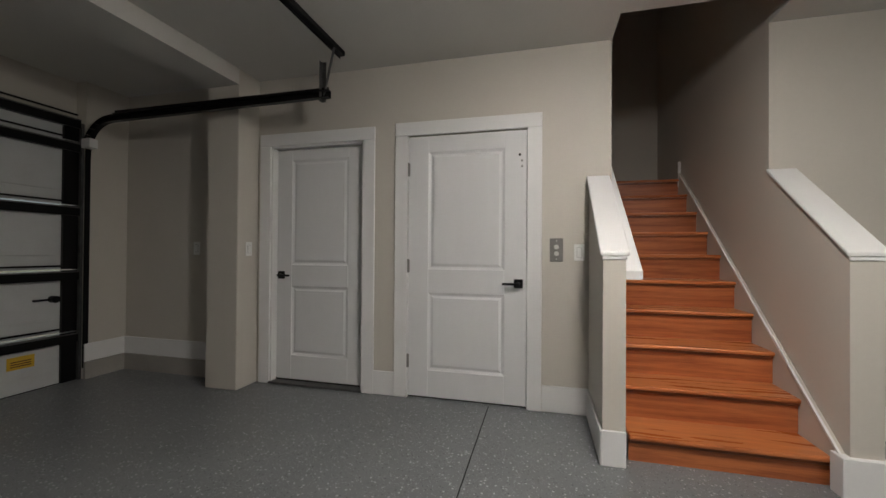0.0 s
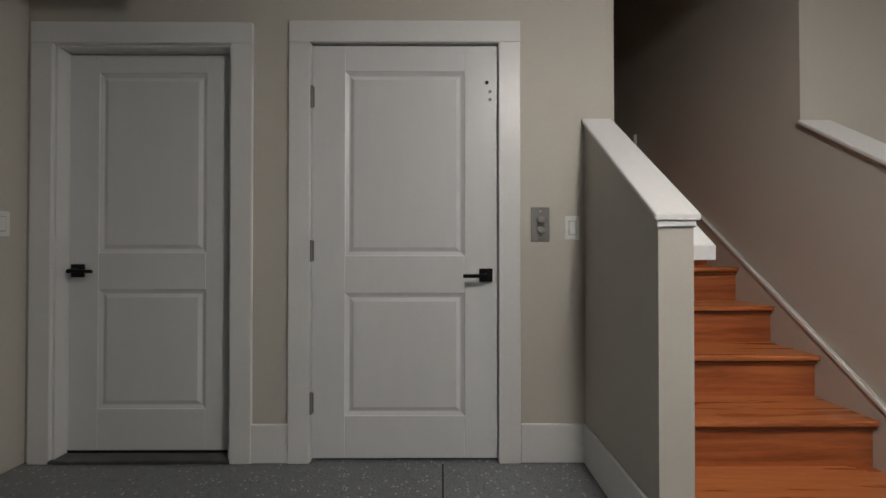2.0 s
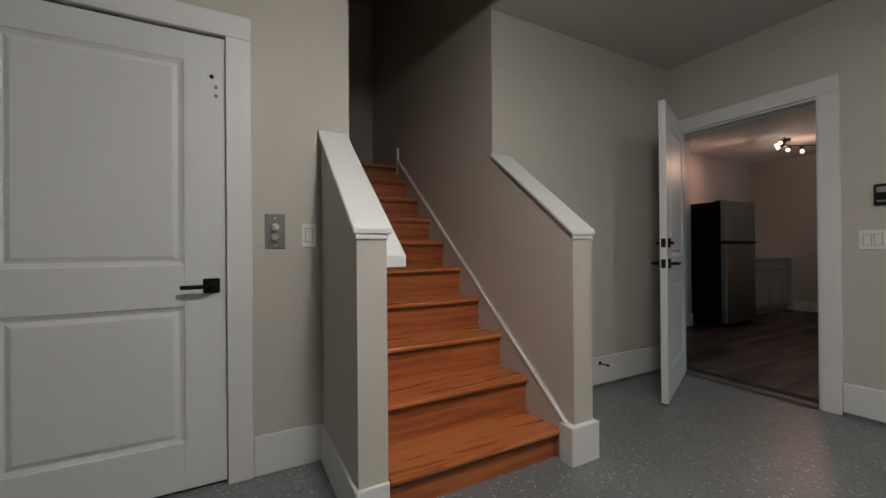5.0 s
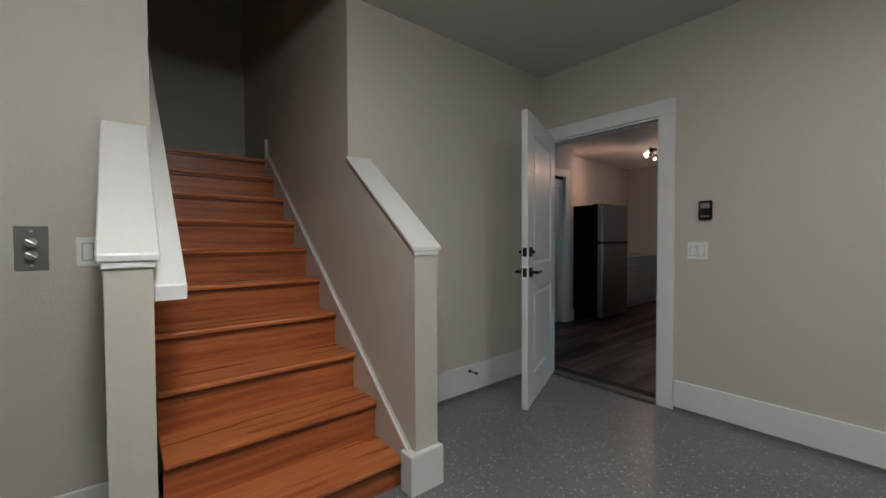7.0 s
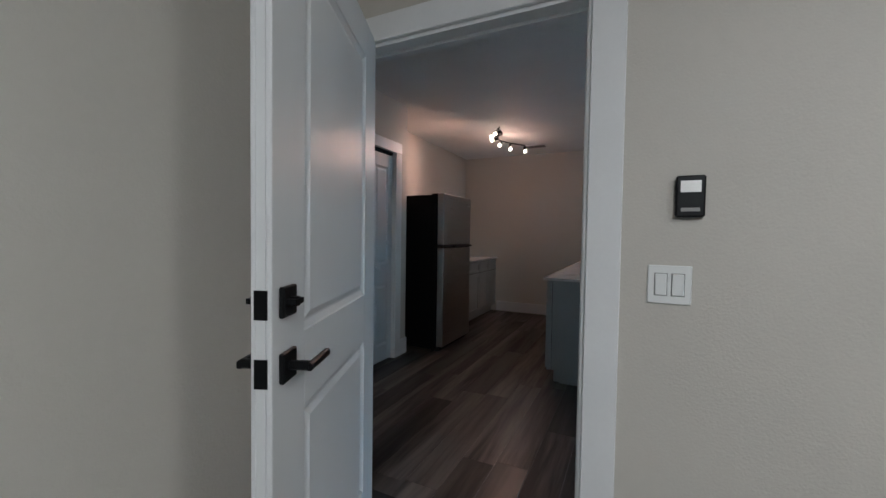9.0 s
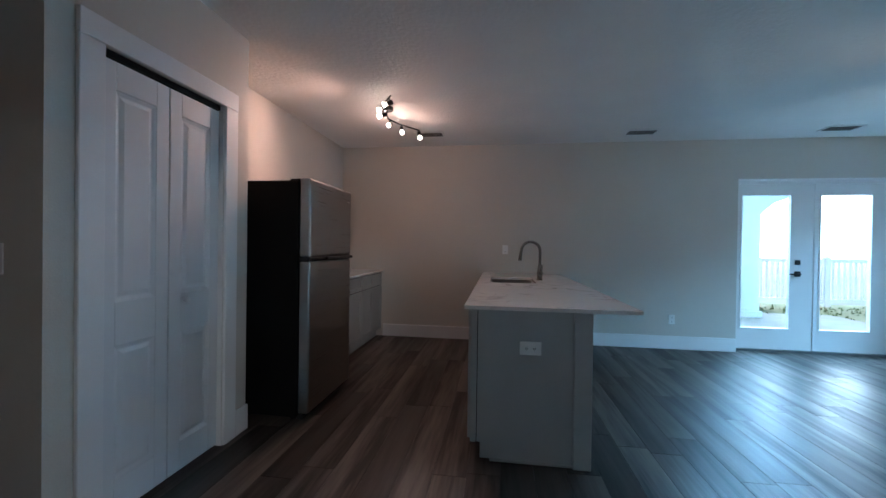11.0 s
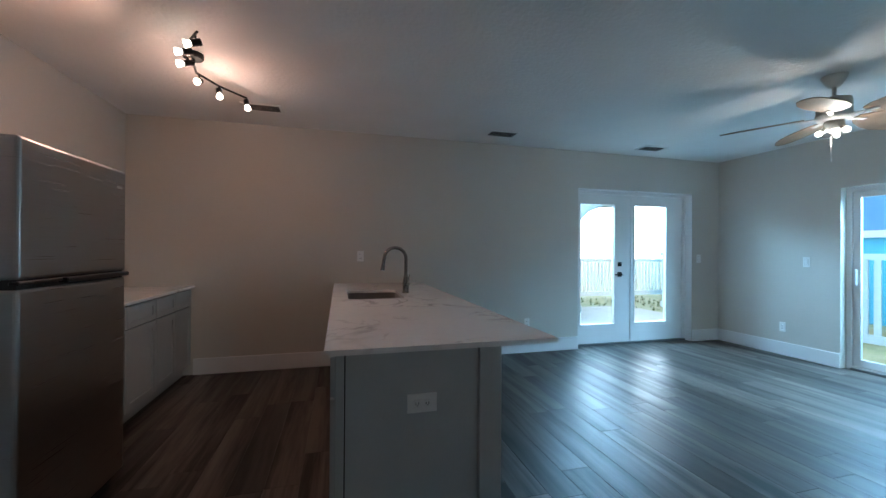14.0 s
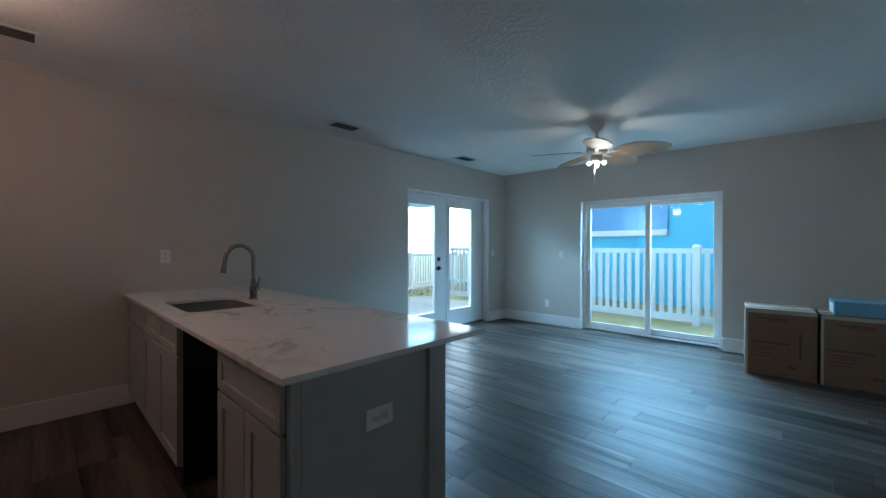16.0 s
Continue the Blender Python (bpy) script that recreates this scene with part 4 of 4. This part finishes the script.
for i in range(5):
    a = radians(72 * i + 41)
    bm = bmesh.new()
    prof = [(0.17, 0.03), (0.22, 0.07), (0.32, 0.115), (0.43, 0.135), (0.54, 0.12), (0.63, 0.08), (0.69, 0.02)]
    top, bot = [], []
    for r, hw in prof:
        zz = -0.30 - 0.03 * (r - 0.17) / 0.5
        top.append([bm.verts.new((r, s * hw, zz - 0.22 * s * hw + 0.004)) for s in (-1, 0, 1)])
        bot.append([bm.verts.new((r, s * hw, zz - 0.22 * s * hw - 0.004)) for s in (-1, 0, 1)])
    for k in range(len(prof) - 1):
        for j in range(2):
            bm.faces.new((top[k][j], top[k + 1][j], top[k + 1][j + 1], top[k][j + 1]))
            bm.faces.new((bot[k][j], bot[k][j + 1], bot[k + 1][j + 1], bot[k + 1][j]))
        bm.faces.new((top[k][0], bot[k][0], bot[k + 1][0], top[k + 1][0]))
        bm.faces.new((top[k][2], top[k + 1][2], bot[k + 1][2], bot[k][2]))
    for e in (0, -1):
        bm.faces.new((top[e][0], top[e][1], bot[e][1], bot[e][0]))
        bm.faces.new((top[e][1], top[e][2], bot[e][2], bot[e][1]))
    bmesh.ops.rotate(bm, verts=bm.verts, cent=(0, 0, 0), matrix=Matrix.Rotation(a, 3, "Z"))
    bl = part("blade", bm, BLADE, fan, "brown woven palm-leaf blade")
    bm = B((0.10, 0.24, -0.018, 0.018, -0.315, -0.306), bevel=0.003)
    bmesh.ops.rotate(bm, verts=bm.verts, cent=(0, 0, 0), matrix=Matrix.Rotation(a, 3, "Z"))
    part("blade_arm", bm, FANWHITE, bl)
for i in range(3):
    a = radians(120 * i + 50)
    d = Vector((math.cos(a), math.sin(a), -0.7)).normalized()
    p = Vector((0.03 * math.cos(a), 0.03 * math.sin(a), -0.38))
    bm = bmesh.new()
    rod(bm, p, p + d * 0.05, 0.012, 12, 0.02)
    part("lamp_holder", bm, FANWHITE, fan)
    bm = bmesh.new()
    bmesh.ops.create_uvsphere(bm, u_segments=14, v_segments=9, radius=0.020, matrix=Matrix.Translation(p + d * 0.07))
    part("bulb", bm, FANBULB, fan, "small lit bulb", smooth=True)
bm = bmesh.new()
rod(bm, (0.03, -0.02, -0.41), (0.03, -0.02, -0.60), 0.0018, 6)
rod(bm, (0.03, -0.02, -0.60), (0.03, -0.02, -0.625), 0.006, 8)
part("pull_chain", bm, STEEL, fan)
lamp("fan_bulbs", "POINT", (5.96, -4.02, KZ - 0.47), 8, (1.0, 0.90, 0.80), 0.05)

# ---- ceiling vents ----
for x, y in ((7.96, -2.24), (8.0, -4.30), (7.83, 0.207)):
    v = thing("ceiling_vent", (x, y, KZ), "white louvred ceiling air vent", "air vent", group="ceiling vents")
    part("frame", B((-0.10, -0.08, -0.17, 0.17, -0.010, 0), (0.08, 0.10, -0.17, 0.17, -0.010, 0), (-0.08, 0.08, -0.17, -0.15, -0.010, 0), (-0.08, 0.08, 0.15, 0.17, -0.010, 0)), PLATE, v)
    part("backing", B((-0.08, 0.08, -0.15, 0.15, -0.003, -0.001)), GAP, v)
    for i in range(6):
        part("slat", prism([(-0.068 + i * 0.026, -0.010), (-0.050 + i * 0.026, -0.003), (-0.049 + i * 0.026, -0.005), (-0.067 + i * 0.026, -0.012)], "y", -0.15, 0.15), STEELPLATE, v)

# ---- french doors ----
fd = tagged(new("window_1"), "white french doors with tall glass panes and black hardware", "window", kind="structure")
fd.matrix_world = pose(FX + 0.11, -3.505, 0, 0, 0, -90)
part("window_frame", B((0.0, 0.045, 0.0, 0.10, 0.0, 2.105), (1.81, 1.86, 0.0, 0.10, 0.0, 2.105), (0.045, 1.81, 0.0, 0.10, 2.06, 2.105)), TRIM, fd)
part("reveal", B((1.8585, 1.861, -0.11, 0.0, 0.165, 2.107), (0.0, 1.86, -0.11, 0.0, 2.100, 2.108)), TRIM, fd)
part("threshold", B((0.0, 1.86, -0.02, 0.12, -0.004, 0.022), bevel=0.004), GALV, fd, "dull metal sill")
for x0, x1, g0, g1 in ((0.047, 0.925, 0.12, 0.655), (0.93, 1.808, 0.99, 1.525)):
    dl = part("door_leaf", B((x0, g0, 0.012, 0.056, 0.025, 2.055), (g1, x1, 0.012, 0.056, 0.025, 2.055), (g0, g1, 0.012, 0.056, 0.025, 0.285), (g0, g1, 0.012, 0.056, 1.92, 2.055)), TRIM, fd)
    part("glazing_bead", B((g0 - 0.02, g0, 0.004, 0.012, 0.265, 1.94), (g1, g1 + 0.02, 0.004, 0.012, 0.265, 1.94), (g0, g1, 0.004, 0.012, 0.265, 0.285), (g0, g1, 0.004, 0.012, 1.92, 1.94), bevel=0.002), TRIM, dl)
    pn = part("pane", B((g0, g1, 0.030, 0.036, 0.285, 1.92)), GLASS, dl)
    pn.visible_shadow = False
part("astragal", B((0.915, 0.94, 0.002, 0.012, 0.025, 2.055)), TRIM, fd)
lever(fd, 0.79 - 0.05, 0.960, 0.012, -1)
part("deadbolt", B((0.71, 0.77, 0.0, 0.012, 1.07, 1.13), bevel=0.003), BLACK, fd, "matte black deadbolt")

# ---- sliding glass door ----
sd = tagged(new("window_2"), "white vinyl sliding glass door with two panels", "window", kind="structure")
sd.matrix_world = pose(6.947, SY - 0.03, 0, 0, 0, 180)
W = 1.827
part("window_frame", B((0.0, 0.05, 0.06, 0.19, 0.0, 2.0), (W - 0.05, W, 0.06, 0.19, 0.0, 2.0), (0.05, W - 0.05, 0.06, 0.19, 1.95, 2.0), (0.05, W - 0.05, 0.06, 0.19, 0.0, 0.04)), VINYL, sd)
part("sill_track", B((0.05, W - 0.05, 0.03, 0.06, 0.0, 0.02), (0.05, W - 0.05, 0.085, 0.095, 0.04, 0.055)), GALV, sd)
for x0, x1, y in ((0.05, 0.97, 0.08), (0.90, W - 0.05, 0.125)):
    pnl = part("sliding_panel", B((x0, x0 + 0.065, y, y + 0.035, 0.042, 1.948), (x1 - 0.065, x1, y, y + 0.035, 0.042, 1.948),
                                  (x0 + 0.065, x1 - 0.065, y, y + 0.035, 0.042, 0.12), (x0 + 0.065, x1 - 0.065, y, y + 0.035, 1.885, 1.948), bevel=0.003), VINYL, sd)
    pn = part("pane", B((x0 + 0.065, x1 - 0.065, y + 0.014, y + 0.020, 0.12, 1.885)), GLASS, pnl)
    pn.visible_shadow = False
part("pull_handle", B((0.07, 0.09, 0.05, 0.08, 0.92, 1.10), bevel=0.006), VINYL, sd, "white pull handle")

# ---- cartons ----
def carton(at, w, d, h, rz, label, mats, bars):
    t = thing("cardboard_box", at, label, "box", rz)
    part("body", B((0, w, 0, d, 0, h), bevel=0.004), mats[0], t)
    part("flap", B((0.004, w - 0.004, 0.004, d / 2 - 0.003, h + 0.0005, h + 0.005)), mats[0], t)
    part("flap", B((0.004, w - 0.004, d / 2 + 0.003, d - 0.004, h + 0.0005, h + 0.007)), mats[0], t)
    part("tape", B((-0.001, w + 0.001, d / 2 - 0.03, d / 2 + 0.03, h + 0.0072, h + 0.008)), mats[1], t)
    part("corner_tape", B((-0.0015, 0.02, -0.0015, 0.0, 0.0, h), (-0.0015, w, -0.0015, 0.0, h - 0.035, h)), mats[1], t, "pale tape along the edges")
    if bars:
        for x0, x1, z0, z1 in bars:
            part("print", B((x0 * w, x1 * w, -0.0012, -0.0004, z0 * h, z1 * h)), INK, t, "brown printed line")
    return t


BARS = [(0.18, 0.62, 0.86, 0.885), (0.3, 0.62, 0.83, 0.845), (0.08, 0.62, 0.50, 0.525), (0.08, 0.45, 0.44, 0.455), (0.08, 0.42, 0.40, 0.415), (0.08, 0.38, 0.35, 0.365),
        (0.08, 0.35, 0.30, 0.315), (0.76, 0.80, 0.32, 0.68), (0.60, 0.72, 0.16, 0.20)]
carton((4.80, -4.955, 0.001), 0.535, 0.50, 0.665, 187, "brown cardboard box taped shut on the plank floor", (CARD, CARDTOP), BARS)
carton((4.245, -5.03, 0.001), 0.56, 0.50, 0.655, 184, "brown cardboard box beside another by the wall", (CARD, CARDTOP), BARS)
bb = thing("flat_carton", (4.16, -5.03, 0.666), "flat blue carton lying on a cardboard box", "box", 184)
part("body", B((0, 0.56, 0, 0.34, 0, 0.125), bevel=0.004), BLUEBOX, bb)
part("lid_edge", B((-0.002, 0.562, -0.002, 0.342, 0.105, 0.128), bevel=0.003), BLUEBOX, bb)
part("white_end", B((-0.0035, -0.0025, 0.03, 0.31, 0.01, 0.10)), PLATE, bb)

# ---- outside ----
structure("ground", B((-300, 300, -300, 300, -0.6, -0.20)), SAND, "sandy lawn round the house")
structure("pavement_porch", B((8.60, 11.9, -7.2, 1.7, -0.2, -0.03)), CONC, "pale concrete porch floor")
structure("ceiling_porch", B((8.60, 12.0, -7.2, 1.7, 2.55, 2.7)), STUCCO, "white porch ceiling")
pc = thing("porch_column", (11.55, -5.25, -0.03), "square white stucco porch column with arched head", "column", kind="structure")
part("shaft", B((-0.22, 0.22, -0.30, 0.30, 0.10, 2.58)), STUCCO, pc)
part("plinth", B((-0.26, 0.26, -0.34, 0.34, 0.0, 0.12), bevel=0.01), STUCCO, pc)
part("arch_head", prism([(-0.30, 2.58), (-0.30, 1.95), (-0.55, 2.18), (-0.95, 2.32), (-1.9, 2.36), (-1.9, 2.58)], "x", -0.2, 0.2), STUCCO, pc)


def fence(name, at, rz, length, step, pw, z0, z1, posts, label, vinyl):
    t = thing(name, at, label, "fence", rz)
    part("top_rail", B((0, length, -0.02, 0.02, z1 - 0.10, z1), bevel=0.004), vinyl, t)
    part("bottom_rail", B((0, length, -0.02, 0.02, z0 + 0.06, z0 + 0.20), bevel=0.004), vinyl, t)
    me = mesh_of(B((-pw / 2, pw / 2, -0.011, 0.011, z0 + 0.10, z1 - 0.05)), vinyl, name="picket")
    for i in range(int(length / step)):
        o = new("picket", me)
        o.parent = t
        o.location = (step * (i + 0.5), 0, 0)
    for x in posts:
        p = part("post", B((x - 0.065, x + 0.065, -0.065, 0.065, z0, z1 + 0.03)), vinyl, t)
        bm = bmesh.new()
        rod(bm, (x, 0, z1 + 0.03), (x, 0, z1 + 0.075), 0.10, 4, 0.03)
        part("post_cap", bm, vinyl, p)
    return t


fence("picket_fence", (14.6, -14.0, 0), 90, 15.0, 0.13, 0.05, -0.2, 1.05, (0.1, 2.5, 4.9, 7.3, 9.7, 12.1), "white picket fence across the yard", VINYL)
fence("privacy_fence", (2.6, -8.55, 0), 0, 9.6, 0.152, 0.084, -0.2, 1.27, (0.2, 3.28, 5.72, 8.16), "white vinyl slat fence before a blue house", FENCE)
hs = thing("neighbour_house", (0, -11.2, -0.2), "bright blue neighbouring house with white window trim", "house")
part("wall", B((-2.0, 12.4, -7.0, 0.0, 0, 5.6)), HOUSEBLUE, hs, "bright blue siding wall")
for i in range(27):
    part("siding_board", prism([(0.0, 0.2 + i * 0.2), (0.014, 0.2 + i * 0.2), (0.002, 0.4 + i * 0.2), (0.0, 0.4 + i * 0.2)], "x", -2.0, 12.4), HOUSEBLUE, hs)
wn2 = part("window", B((7.0, 10.5, 0.015, 0.05, 1.95, 3.3)), DARKGLASS, hs, "dark blue window pane")
part("sill", B((7.0, 10.65, 0.015, 0.10, 1.80, 1.95)), STUCCO, wn2)
part("frame", B((7.0, 10.65, 0.015, 0.08, 3.3, 3.45)), STUCCO, wn2)
part("roof", prism([(0.5, 5.5), (-3.5, 7.6), (-7.5, 5.5), (-7.5, 5.4), (0.5, 5.4)], "x", -2.4, 12.8), ROOF, hs)
structure("backdrop", B((70, 70.2, -120, 60, -1, 60)), SKYGLOW, "plain bright overcast sky beyond the yard")
rng = random.Random(4)
bm = bmesh.new()
for _ in range(600):
    x, y = rng.uniform(11.95, 14.4), rng.uniform(-10, -3.5)
    a, h = rng.uniform(0, 6.28), rng.uniform(0.02, 0.07)
    c, s = math.cos(a) * 0.03, math.sin(a) * 0.03
    v = [bm.verts.new(q) for q in ((x - c, y - s, -0.2), (x + c, y + s, -0.2), (x + c * 0.3 + s * 0.6, y + s * 0.3 - c * 0.6, -0.2 + h))]
    bm.faces.new(v)
tagged(part("grass_tufts", bm, LEAF), "patchy green weeds in the sandy yard", "grass", kind="stuff")

# ---- floor planks and garage floor joint ----
structure("floor_joint", B((-0.256, -0.249, -6.6, -0.02, 0.0005, 0.0012)), GAP, "dark control joint in the garage floor")
pf = tagged(new("floor_kitchen"), "grey-brown wood-look vinyl planks", "floor", kind="structure")
PW, PL = 0.182, 1.22
cache = {}
rng = random.Random(11)
y = 1.53 + 8 * PW
while y > -5.86:
    x = 3.58 - rng.uniform(0.05, 1.1)
    while x < FX + 0.1:
        a, b = max(x, 3.565), min(x + PL, FX + 0.10 if y < 1.54 else 4.418)
        if b - a > 0.03:
            ln = round(b - a, 3)
            if ln not in cache:
                cache[ln] = mesh_of(B((0.0006, ln - 0.0006, -PW + 0.0006, -0.0006, -0.006, 0.0), bevel=0.0012), PLANK, name="plank")
            o = new("plank", cache[ln])
            o.parent = pf
            o.location = (a, y, 0)
        x += PL
    y -= PW
